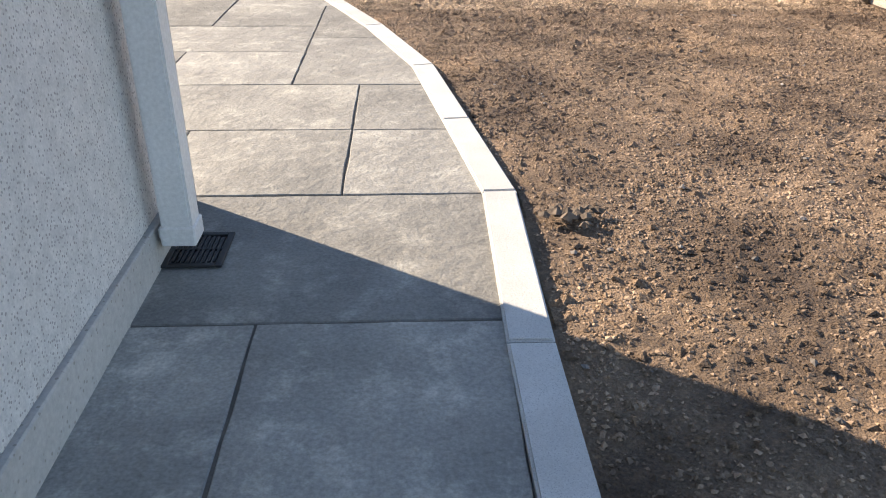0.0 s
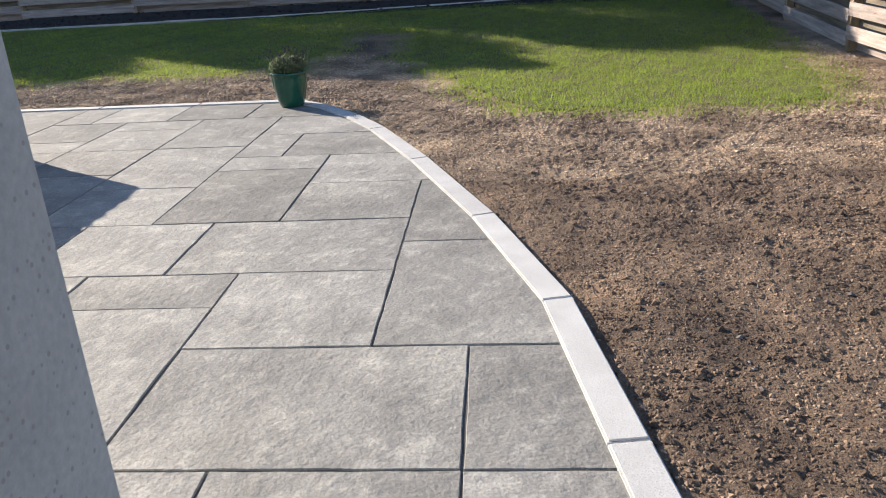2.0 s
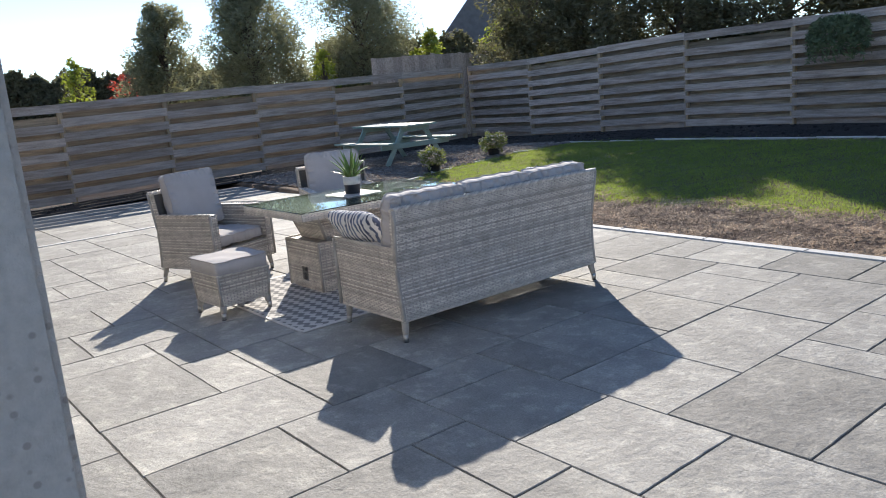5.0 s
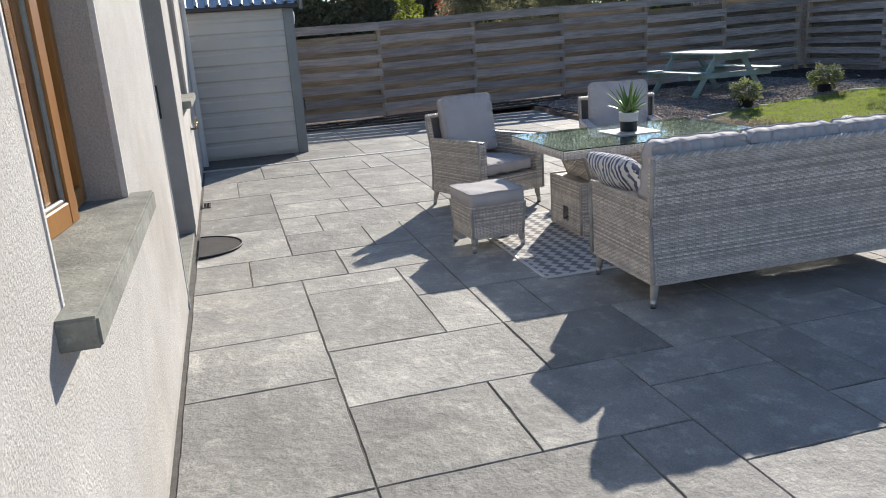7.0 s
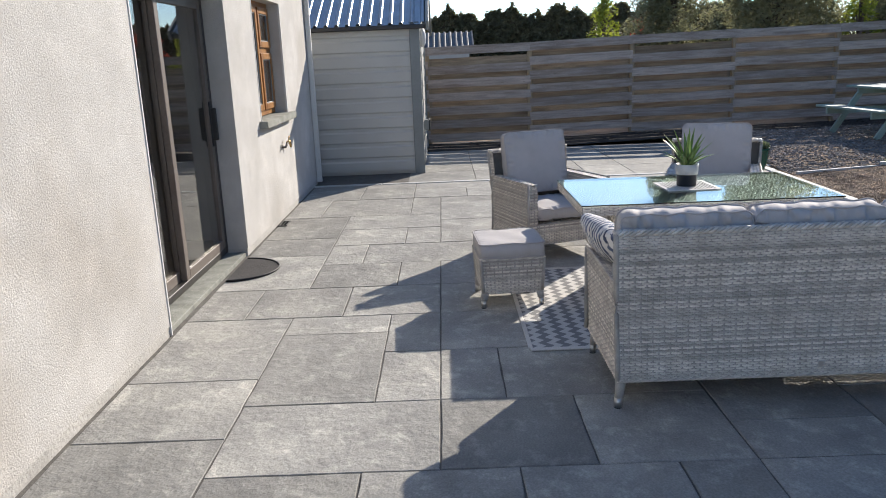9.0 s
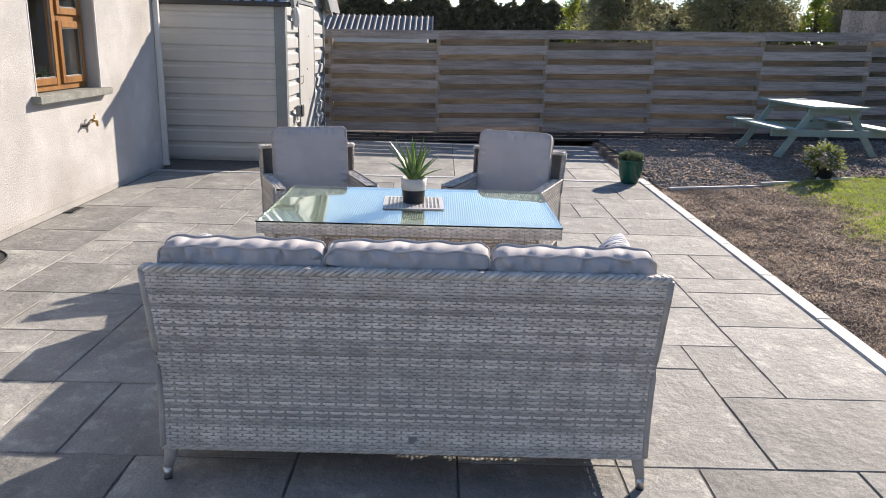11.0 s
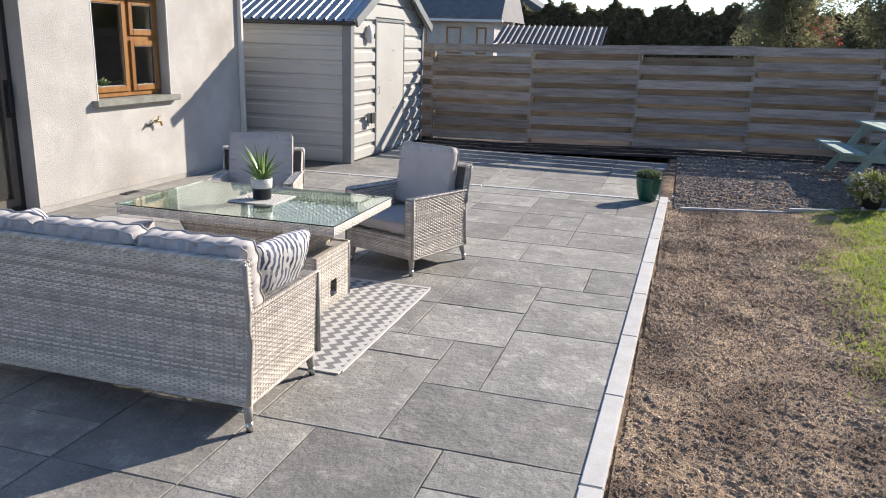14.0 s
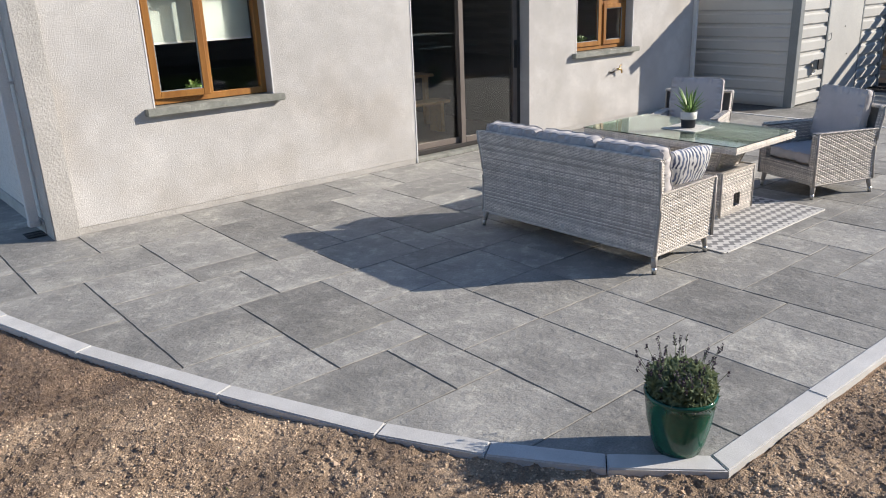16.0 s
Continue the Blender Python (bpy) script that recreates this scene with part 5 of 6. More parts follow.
# two chairs on the far side of the table, each turned a little to it
chair_pose = pose(-6.43, 4.53, 0, 0, 0, 180 + 20)
chair = thing("garden_chair", "grey woven rattan armchair with grey cushions", "chair", chair_pose, "chairs at the table")
seat_frame(chair, 0.342, 0.357, 0.72, 0.80, 0.60, 0.02)
other_pose = pose(-6.475, 5.905, 0, 0, 0, 180 - 20.5)
copy_thing(chair, other_pose)
for k, m in enumerate((chair_pose, other_pose)):
    cushion("back_cushion", 0.50, 0.545, 0.13, m @ Matrix.Translation((0.235, 0.0, 0.70)) @ Matrix.Rotation(radians(-80), 4, "Y"), "grey piped back cushion leaning in the armchair", "cushion", 50 + k, group="chair cushions", pucker=0.012)
    cushion("seat_cushion", 0.56, 0.53, 0.12, m @ Matrix.Translation((-0.06, 0.0, 0.368)), "grey piped seat cushion in the armchair", "cushion", 60 + k, group="chair cushions", pucker=0.012)


def make_stool():
    m = pose(-5.145, 4.09, 0, 0, 0, 4)
    stool = thing("footstool", "small square woven rattan footstool", "stool", m)
    a, z0, z1 = 0.205, 0.09, 0.325
    c = [(-a, -a), (a, -a), (a, a), (-a, a)]
    for (x0, y0), (x1, y1) in zip(c, c[1:] + c[:1]):
        woven("panel", flat_fn((x0 * 0.93, y0 * 0.93, z0), (x1 * 0.93, y1 * 0.93, z0), (x0, y0, z1), (x1, y1, z1)), 2 * a, z1 - z0, stool)
    for x, y in c:
        part("corner_post", tube([(x * 0.93, y * 0.93, z0), (x, y, z1)], 0.011, 8), WICKER_DARK, stool, smooth=True)
        leg_part(stool, x * 0.88, y * 0.88, 0.10, x * 0.04, y * 0.04)
    part("deck", box(-a + 0.01, a - 0.01, -a + 0.01, a - 0.01, z1 - 0.03, z1), WICKER_DARK, stool)
    braid([(*p, z1) for p in (c + c[:1])], 0.008, stool)
    cushion("stool_cushion", 0.42, 0.42, 0.105, m @ Matrix.Translation((0, 0, z1 + 0.052)), "flat grey cushion on the footstool", "cushion", 71, pucker=0.002, edge=0.85)


make_stool()


def make_table():
    table = thing("garden_table", "woven rattan garden table with a clear glass top", "table", pose(-5.19, 5.28, 0))
    hx, hy, z = 0.485, 0.775, 0.685
    for s, (zl, zh), (wx, wy) in ((0, (0.015, 0.40), (0.26, 0.545)), (1, (0.40, 0.655), (0.19, 0.43))):
        c = [(-wx, -wy), (wx, -wy), (wx, wy), (-wx, wy)]
        for i, ((x0, y0), (x1, y1)) in enumerate(zip(c, c[1:] + c[:1])):
            long = math.hypot(x1 - x0, y1 - y0)
            flare = 1.0 if s == 0 else 1.22
            if s == 0 and i in (0, 2):
                # the end panels have a small hand hole near the foot
                pt = lambda t: (x0 + (x1 - x0) * t, y0 + (y1 - y0) * t)
                a0, a1 = 0.40, 0.60
                woven("end_panel", flat_fn((*pt(0), zl), (*pt(a0), zl), (*pt(0), 0.19), (*pt(a0), 0.19)), long * a0, 0.175, table)
                woven("end_panel", flat_fn((*pt(a1), zl), (*pt(1), zl), (*pt(a1), 0.19), (*pt(1), 0.19)), long * (1 - a1), 0.175, table)
                woven("end_panel", flat_fn((*pt(a0), zl), (*pt(a1), zl), (*pt(a0), 0.075), (*pt(a1), 0.075)), long * (a1 - a0), 0.06, table)
                woven("end_panel", flat_fn((*pt(0), 0.19), (*pt(1), 0.19), (*pt(0), zh), (*pt(1), zh)), long, zh - 0.19, table)
            else:
                woven("base_panel", flat_fn((x0, y0, zl), (x1, y1, zl), (x0 * flare, y0 * flare, zh), (x1 * flare, y1 * flare, zh)), long, zh - zl, table)
        for x, y in c:
            part("corner_post", tube([(x, y, zl), (x * (1.0 if s == 0 else 1.22), y * (1.0 if s == 0 else 1.22), zh)], 0.010, 8), WICKER_DARK, table, smooth=True)
        braid([(*p, zh if s == 0 else zl + 0.008) for p in (c + c[:1])], 0.008, table)
    part("shelf", box(-0.255, 0.255, -0.54, 0.54, 0.385, 0.398), WICKER_DARK, table)
    woven("top_panel", flat_fn((-hx, -hy, z - 0.012), (hx, -hy, z - 0.012), (-hx, hy, z - 0.012), (hx, hy, z - 0.012)), 2 * hx, 2 * hy, table, row=0.0125, stake=0.026).data.materials[0] = WICKER_TOP
    c = [(-hx, -hy), (hx, -hy), (hx, hy), (-hx, hy)]
    for (x0, y0), (x1, y1) in zip(c, c[1:] + c[:1]):
        woven("apron", flat_fn((x0, y0, z - 0.055), (x1, y1, z - 0.055), (x0, y0, z), (x1, y1, z)), math.hypot(x1 - x0, y1 - y0), 0.055, table, row=0.009)
    part("under_board", box(-hx + 0.01, hx - 0.01, -hy + 0.01, hy - 0.01, z - 0.03, z - 0.022), WICKER_DARK, table)
    part("glass_top", box(-hx - 0.008, hx + 0.008, -hy - 0.008, hy + 0.008, z + 0.003, z + 0.011, 0.002), TABLE_GLASS, table, "clear green-tinged glass top").visible_shadow = False
    return z + 0.011


TABLE_Z = make_table()

# placemat and potted aloe
mat2 = thing("placemat", "square openwork placemat on the glass table", "placemat", pose(-5.22, 5.28, TABLE_Z + 0.0015, 0, 0, 2))
ring = bmesh.new()
for k in range(15):
    t = -0.15 + 0.30 * k / 14
    box(t - 0.004, t + 0.004, -0.155, 0.155, 0, 0.003, bm=ring)
    box(-0.155, 0.155, t - 0.004, t + 0.004, 0.0031, 0.006, bm=ring)
part("lattice", ring, CERAMIC, mat2)
rimm = box(-0.17, 0.17, -0.17, -0.15, 0, 0.005)
box(-0.17, 0.17, 0.15, 0.17, 0, 0.005, bm=rimm)
box(-0.17, -0.15, -0.15, 0.15, 0, 0.005, bm=rimm)
box(0.15, 0.17, -0.15, 0.15, 0, 0.005, bm=rimm)
part("border", rimm, CERAMIC, mat2)


def make_aloe():
    aloe = thing("potted_aloe", "aloe in a small white and navy ceramic pot", "potted plant", pose(-5.22, 5.28, TABLE_Z + 0.008))
    part("pot", lathe([(0.060, 0.0), (0.062, 0.002), (0.066, 0.075), (0.068, 0.0755)], 28), CERAMIC_DARK, aloe, "dark lower half of the pot", smooth=True)
    part("pot_rim", lathe([(0.0675, 0.0755), (0.070, 0.078), (0.073, 0.142), (0.068, 0.142), (0.064, 0.12)], 28), CERAMIC, aloe, "white upper half of the pot", smooth=True)
    part("compost", lathe([(0.062, 0.115), (0.064, 0.122)], 20), BED, aloe)
    rng = random.Random(4)
    for k in range(22):
        a = k * 2.4 + rng.uniform(-0.3, 0.3)
        tilt = 0.18 + 0.72 * (k / 22) + rng.uniform(-0.06, 0.06)
        ln = 0.27 - 0.09 * (k / 22) + rng.uniform(-0.03, 0.03)
        bm = bmesh.new()
        rows = []
        for i in range(9):
            t = i / 8
            w = 0.021 * (1 - t) ** 0.75 + 0.0004
            bend = tilt * (1 + 0.35 * t)
            p = Vector((math.sin(bend) * ln * t + 0.012, 0, 0.12 + math.cos(bend) * ln * t))
            n = Vector((-math.cos(bend), 0, math.sin(bend)))
            rows.append([bm.verts.new(p + Vector((0, w, 0)) + n * w * 0.35), bm.verts.new(p - n * w * 0.35), bm.verts.new(p + Vector((0, -w, 0)) + n * w * 0.35), bm.verts.new(p + n * w * 0.1)])
        for r0, r1 in zip(rows, rows[1:]):
            for j in range(4):
                bm.faces.new((r0[j], r0[(j + 1) % 4], r1[(j + 1) % 4], r1[j]))
        part("leaf", bm, ALOE, aloe, smooth=True, m=Matrix.Rotation(a, 4, "Z"))


make_aloe()

# flat woven rug under the table
rug = thing("outdoor_rug", "flat-woven rug with grey and white zigzag pattern", "rug", pose(-4.99, 5.23, 0.0))
rng = np.random.default_rng(8)
gx, gy = np.meshgrid(np.linspace(-0.80, 0.80, 60), np.linspace(-1.09, 1.09, 80), indexing="ij")
gz = 0.006 + 0.0015 * np.sin(gx * 9) * np.sin(gy * 7)
idx = np.arange(gx.size).reshape(gx.shape)
part("field", soup("field", np.stack([gx, gy, gz], -1).reshape(-1, 3), np.stack([idx[:-1, :-1], idx[1:, :-1], idx[1:, 1:], idx[:-1, 1:]], -1).reshape(-1, 4)), CHEVRON, rug, smooth=True)
for x in (-0.805, 0.805):
    part("edge_band", box(x - 0.018, x + 0.018, -1.10, 1.10, 0.001, 0.0085, 0.002), CERAMIC, rug, "pale woven border")
for y in (-1.098, 1.098):
    part("edge_band", box(-0.787, 0.787, y - 0.012, y + 0.012, 0.001, 0.0085, 0.002), CERAMIC, rug, "pale woven border")


# ---- potted plants outdoors ----
def make_glazed_pot(m, name, label, plant, seed):
    pot = thing(name, label, "potted plant", m)
    part("pot", lathe([(0.092, 0.0), (0.098, 0.004), (0.118, 0.06), (0.138, 0.15), (0.147, 0.225), (0.149, 0.262), (0.156, 0.268), (0.157, 0.284), (0.150, 0.289), (0.140, 0.284), (0.136, 0.24)], 40), GLAZE, pot, "dark green glazed pot", smooth=True)
    part("compost", lathe([(0.10, 0.235), (0.137, 0.242)], 24), BED, pot)
    rng = np.random.default_rng(seed)
    n = 3600 if plant == "lavender" else 1800
    ang, rad = rng.uniform(0, 2 * np.pi, n), 0.145 * np.sqrt(rng.uniform(0, 1, n))
    hgt = rng.uniform(0, 1, n) ** 0.8 * (0.15 if plant == "lavender" else 0.12) * (1.15 - (rad / 0.19) ** 2 * 0.6)
    c = np.stack([rad * np.cos(ang), rad * np.sin(ang), 0.245 + hgt], 1)
    part("foliage", leaf_cloud("foliage", c, 0.0135, seed, 1.6, 0.9), LAVENDER, pot)
    if plant == "lavender":
        stems, heads = bmesh.new(), []
        r = random.Random(seed)
        for k in range(70):
            a, q = r.uniform(0, 6.28), 0.12 * math.sqrt(r.random())
            lean_ = r.uniform(0.1, 0.55) * (0.4 + q / 0.12)
            ln = r.uniform(0.08, 0.19)
            p0 = Vector((q * math.cos(a), q * math.sin(a), 0.30))
            p1 = p0 + Vector((math.sin(lean_) * math.cos(a), math.sin(lean_) * math.sin(a), math.cos(lean_))) * ln
            tube([p0, (p0 + p1) / 2 + Vector((0, 0, 0.008)), p1], 0.0012, 3, bm=stems)
            heads += [p1 + Vector((r.uniform(-1, 1) * 0.005, r.uniform(-1, 1) * 0.005, r.uniform(-0.022, 0.012))) for _ in range(16)]
        tagged(part("stem_set", stems, LAVENDER, pot), kind="stuff")
        tagged(part("dried_bloom", leaf_cloud("dried_bloom", np.array([tuple(h) for h in heads]), 0.0065, seed + 1, 0.9, 0.5), FLOWER_DARK, pot), "dry dark lavender heads", kind="stuff")
    return pot


make_glazed_pot(pose(-1.715, 7.555, 0.003), "lavender_pot", "lavender with dried heads in a green glazed pot", "lavender", 5)
make_glazed_pot(pose(-10.06, 7.71, 0.003), "heather_pot", "low heather in a green glazed pot on the paving", "heather", 6)


def make_shrub(x, y, seed, label):
    z = float(ground_height(x, y))
    pot = thing("flowering_shrub", label, "potted plant", pose(x, y, z + 0.01), "shrubs on the pebbles")
    part("pot", lathe([(0.10, 0.0), (0.102, 0.004), (0.12, 0.12), (0.125, 0.122), (0.125, 0.135), (0.115, 0.13)], 24), TERRA_BLACK, pot, smooth=True)
    rng = np.random.default_rng(seed)
    n = 1500
    d = rng.normal(size=(n, 3))
    d /= np.linalg.norm(d, axis=1, keepdims=True)
    lump = 0.95 + 0.4 * np.sin(d[:, 0] * 5 + seed) * np.sin(d[:, 1] * 4 + d[:, 2] * 3)
    c = d * (rng.uniform(0.5, 1, (n, 1)) ** 0.6) * np.array([0.23, 0.23, 0.165]) * lump[:, None] + np.array([0, 0, 0.25])
    part("foliage", leaf_cloud("foliage", c, 0.026, seed), SHRUB, pot)
    tagged(part("flowers", leaf_cloud("flowers", c[:420] * np.array([1.08, 1.08, 1.08]), 0.024, seed + 2), PALE_FLOWER, pot), "small pale flowers", kind="stuff")


make_shrub(-10.38, 10.2, 7, "leafy shrub with pale flowers in a black pot")
make_shrub(-10.6, 11.87, 9, "leafy shrub with pale flowers in a black pot")


# ---- picnic table ----
def make_picnic():
    m = pose(-12.42, 10.88, float(ground_height(-12.42, 10.88)) + 0.005, 0, 0, 3)
    t = thing("picnic_table", "sage green painted wooden picnic table with fixed benches", "picnic table", m)
    for k in range(5):
        y = -0.31 + k * 0.155
        part("top_board", box(-0.88, 0.88, y - 0.072, y + 0.072, 0.71, 0.745, 0.004), SAGE, t)
    for s in (-1, 1):
        for d in (0.60, 0.745):
            part("bench_board", box(-0.88, 0.88, min(s * d, s * (d + 0.135)), max(s * d, s * (d + 0.135)), 0.41, 0.445, 0.004), SAGE, t)
    for x in (-0.61, 0.61):
        for s in (-1, 1):
            a, b = Vector((x, s * 0.72, 0.0)), Vector((x, s * 0.24, 0.71))
            ln = (b - a).length
            ang = math.atan2(b.z - a.z, b.y - a.y)
            part("leg", box(-0.019, 0.019, 0, ln, -0.048, 0.048, 0.004), SAGE, t, m=Matrix.Translation(a) @ Matrix.Rotation(ang, 4, "X"))
        part("cross_beam", box(x + 0.02, x + 0.058, -0.86, 0.86, 0.31, 0.408, 0.004), SAGE, t)
        part("top_batten", box(x + 0.02, x + 0.058, -0.36, 0.36, 0.615, 0.708, 0.004), SAGE, t)


make_picnic()

# ---- inside the house, seen through the glass ----
def make_dining():
    t = thing("dining_table", "pine dining table in the dim room", "table", pose(-5.55, -0.3, 0.04))
    part("tabletop", box(-0.9, 0.9, -0.45, 0.45, 0.71, 0.75, 0.006), PINE, t)
    for x in (-0.8, 0.8):
        for y in (-0.36, 0.36):
            part("leg", box(x - 0.035, x + 0.035, y - 0.035, y + 0.035, 0, 0.71, 0.004), PINE, t)
    b = thing("bench", "pine bench beside the dining table", "bench", pose(-5.45, 0.65, 0.04))
    part("seat", box(-0.75, 0.75, -0.16, 0.16, 0.41, 0.45, 0.006), PINE, b)
    for x in (-0.62, 0.62):
        part("leg", box(x - 0.03, x + 0.03, -0.13, 0.13, 0, 0.41, 0.004), PINE, b)
    s = thing("sideboard", "white low sideboard against the inner wall", "sideboard", pose(-5.6, -2.6, 0.04))
    part("body", box(-0.9, 0.9, -0.25, 0.2, 0.05, 0.85, 0.005), CERAMIC, s)
    for k in range(3):
        part("door", box(-0.88 + k * 0.59, -0.31 + k * 0.59, 0.2, 0.22, 0.08, 0.82, 0.004), PVC, s)


make_dining()
for x0, x1 in ((-2.77, -2.26), (-2.18, -1.67)):
    bl = thing("roller_blind", "pale green roller blind half drawn down", "blind", pose((x0 + x1) / 2, WALL_Y - 0.24, 1.6))
    part("cloth", box(-(x1 - x0) / 2, (x1 - x0) / 2, -0.002, 0.002, 0, 0.52), BLIND, bl)
    part("bottom_bar", box(-(x1 - x0) / 2, (x1 - x0) / 2, -0.008, 0.008, -0.02, 0.0, 0.003), PVC, bl)


def make_sill_plant(x, z, seed):
    p = thing("sill_plant", "small green plant in a white pot indoors", "potted plant", pose(x, WALL_Y - 0.36, z))
    part("pot", lathe([(0.035, 0), (0.045, 0.08), (0.041, 0.08)], 16), PVC, p, smooth=True)
    rng = np.random.default_rng(seed)
    c = rng.normal(0, 0.032, (120, 3)) + np.array([0, 0, 0.125])
    part("foliage", leaf_cloud("foliage", c, 0.02, seed), ALOE, p)


tagged(part("inner_sill", box(-2.83, -1.61, WALL_Y - 0.45, WALL_Y - 0.205, 1.0, 1.03), PVC), "white inner window board", "window board", kind="structure")
tagged(part("inner_sill", box(-8.78, -7.53, WALL_Y - 0.45, WALL_Y - 0.205, 1.04, 1.07), PVC), "white inner window board", "window board", kind="structure")
make_sill_plant(-2.16, 1.031, 1)
make_sill_plant(-8.03, 1.071, 2)
make_sill_plant(-8.43, 1.071, 3)

# ---- edging of the beds ----
def make_edging(name, pts, label):
    e = thing(name, label, "edging", kind="structure")
    for a, b in zip(pts, pts[1:]):
        n = max(1, round(math.dist(a, b) / 0.9))
        for k in range(n):
            p = [a[i] + (b[i] - a[i]) * k / n for i in (0, 1)]
            q = [a[i] + (b[i] - a[i]) * (k + 1) / n for i in (0, 1)]
            ln, rot = math.dist(p, q), math.atan2(q[1] - p[1], q[0] - p[0])
            part("edging_piece", box(0.003, ln - 0.003, -0.022, 0.022, -0.08, 0.03, 0.005), GRANITE, e, m=pose(p[0], p[1], float(ground_height(*p)) + 0.01, 0, 0, math.degrees(rot)))


make_edging("trim_bed", [(-9.9, 13.25), (-6.0, 13.3), (-3.5, 13.4), (-1.0, 13.75), (0.6, 14.05), (1.2, 13.6), (3.4, 13.3)], "pale edging between lawn and planting bed")
make_edging("trim_gravel", [(-9.75, 8.1), (-10.05, 9.3), (-10.33, 10.1), (-10.3, 12.1), (-9.85, 13.2)], "pale edging round the pebble bed")

# ---- loose ground cover ----
def soil_here(x, y):
    return ~on_patio(x, y, 0.13) & ~lawn_here(x, y) & ~gravel_here(x, y) & (x > -10.3) & (x < 3.85) & (y < 12.6) & ((x > 0.3) | (y > 1.0))


def scatter_on(fn, n, x0, x1, y0, y1, seed, top=ground_height):
    rng = np.random.default_rng(seed)
    p = rng.uniform((x0, y0), (x1, y1), (n, 2))
    p = p[fn(p[:, 0], p[:, 1])]
    return np.column_stack([p, top(p[:, 0], p[:, 1])]), rng


def make_clods(name, n, area, lo, hi, seed, mat, label, category):
    p, rng = scatter_on(soil_here, n, *area, seed, soil_top)
    keep = rng.uniform(0, 1, len(p)) < 0.45 + 0.55 * np.clip(0.5 + wobble(p[:, 0] * 0.9, p[:, 1] * 0.9, 4.0), 0, 1)
    p = p[keep]
    size = lo + (hi - lo) * rng.uniform(0, 1, len(p)) ** 2.2
    p[:, 2] += size * 0.22 + 0.001
    ob = part(name, (scatter_rocks if mat is PEBBLE else scatter_crumbs)(name, p, size, seed), mat)
    return tagged(ob, label, category, kind="stuff")


make_clods("soil_clods", 125000, (-0.5, 3.5, -0.5, 5.2), 0.003, 0.010, 1, CLOD, "fine brown soil crumbs and clods", "soil")
make_clods("soil_clods", 150000, (-2.0, 3.5, 5.2, 9.8), 0.003, 0.011, 2, CLOD_DRY, "fine brown soil crumbs and clods", "soil")
make_clods("soil_clods", 130000, (-9.9, -1.4, 7.8, 10.2), 0.0035, 0.012, 3, CLOD_DRY, "fine brown soil crumbs and clods", "soil")
make_clods("soil_lumps", 5200, (0.3, 3.5, -0.5, 5.2), 0.008, 0.023, 21, SOIL, "loose brown soil lumps", "soil")
make_clods("soil_lumps", 7000, (-9.9, 3.5, 5.2, 10.2), 0.008, 0.022, 22, CLOD_DRY, "loose brown soil lumps", "soil")
make_clods("soil_stones", 260, (0.5, 3.5, -0.5, 5.2), 0.005, 0.016, 4, PEBBLE, "pale small stones in the soil", "stones")
make_clods("soil_stones", 500, (-9.9, 3.5, 5.2, 10.2), 0.005, 0.016, 5, PEBBLE, "pale small stones in the soil", "stones")
p, rng = scatter_on(gravel_here, 20000, -14.0, -9.4, 8.03, 13.4, 6)
p[:, 2] += 0.016
tagged(part("pebbles", scatter_rocks("pebbles", p, rng.uniform(0.010, 0.024, len(p)), 6), PEBBLE), "mixed brown and grey pebbles", "pebbles", kind="stuff")
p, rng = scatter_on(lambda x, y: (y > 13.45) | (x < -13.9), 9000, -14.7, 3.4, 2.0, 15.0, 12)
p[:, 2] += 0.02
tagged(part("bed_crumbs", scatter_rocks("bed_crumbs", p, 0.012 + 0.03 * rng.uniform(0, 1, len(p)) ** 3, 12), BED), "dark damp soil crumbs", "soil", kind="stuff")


def make_clump(x, y, r, seed):
    rng = np.random.default_rng(seed)
    n = 26
    q = np.column_stack([x + rng.normal(0, r, n), y + rng.normal(0, r * 0.7, n), np.full(n, float(ground_height(x, y)) + 0.02)])
    q[:, 2] += rng.uniform(0, r * 0.5, n)
    ob = part("soil_clump", scatter_rocks("soil_clump", q, rng.uniform(0.010, 0.026, n), seed, 0.8), BARK)
    tagged(ob, "dark crumbling lump of turned soil", "soil clump", kind="stuff")


make_clump(0.64, 1.88, 0.05, 31)
make_clump(1.85, 1.95, 0.06, 32)


def make_grass():
    rng = np.random.default_rng(9)
    p = rng.uniform((-10.4, 6.3), (3.4, 13.6), (460000, 2))
    thin = 0.55 + 0.45 * np.clip(wobble(p[:, 0] * 1.7, p[:, 1] * 1.7, 2.0) + 0.6, 0, 1)
    p = p[lawn_here(p[:, 0] + rng.normal(0, 0.16, len(p)), p[:, 1] + rng.normal(0, 0.16, len(p))) & (rng.uniform(0, 1, len(p)) < thin)]
    n = len(p)
    base = np.column_stack([p, ground_height(p[:, 0], p[:, 1]) + 0.006])
    a = rng.uniform(0, 2 * np.pi, n)
    side = np.column_stack([np.cos(a), np.sin(a), np.zeros(n)]) * rng.uniform(0.0025, 0.0045, (n, 1))
    tip = base + np.column_stack([rng.normal(0, 0.016, (n, 2)), rng.uniform(0.016, 0.042, n)])
    v = np.stack([base - side, base + side, tip], 1).reshape(-1, 3)
    f = np.arange(n * 3).reshape(n, 3)
    ob = part("grass", soup("grass", v, f), GRASS)
    tagged(ob, "short green lawn grass", "grass", kind="stuff")


make_grass()

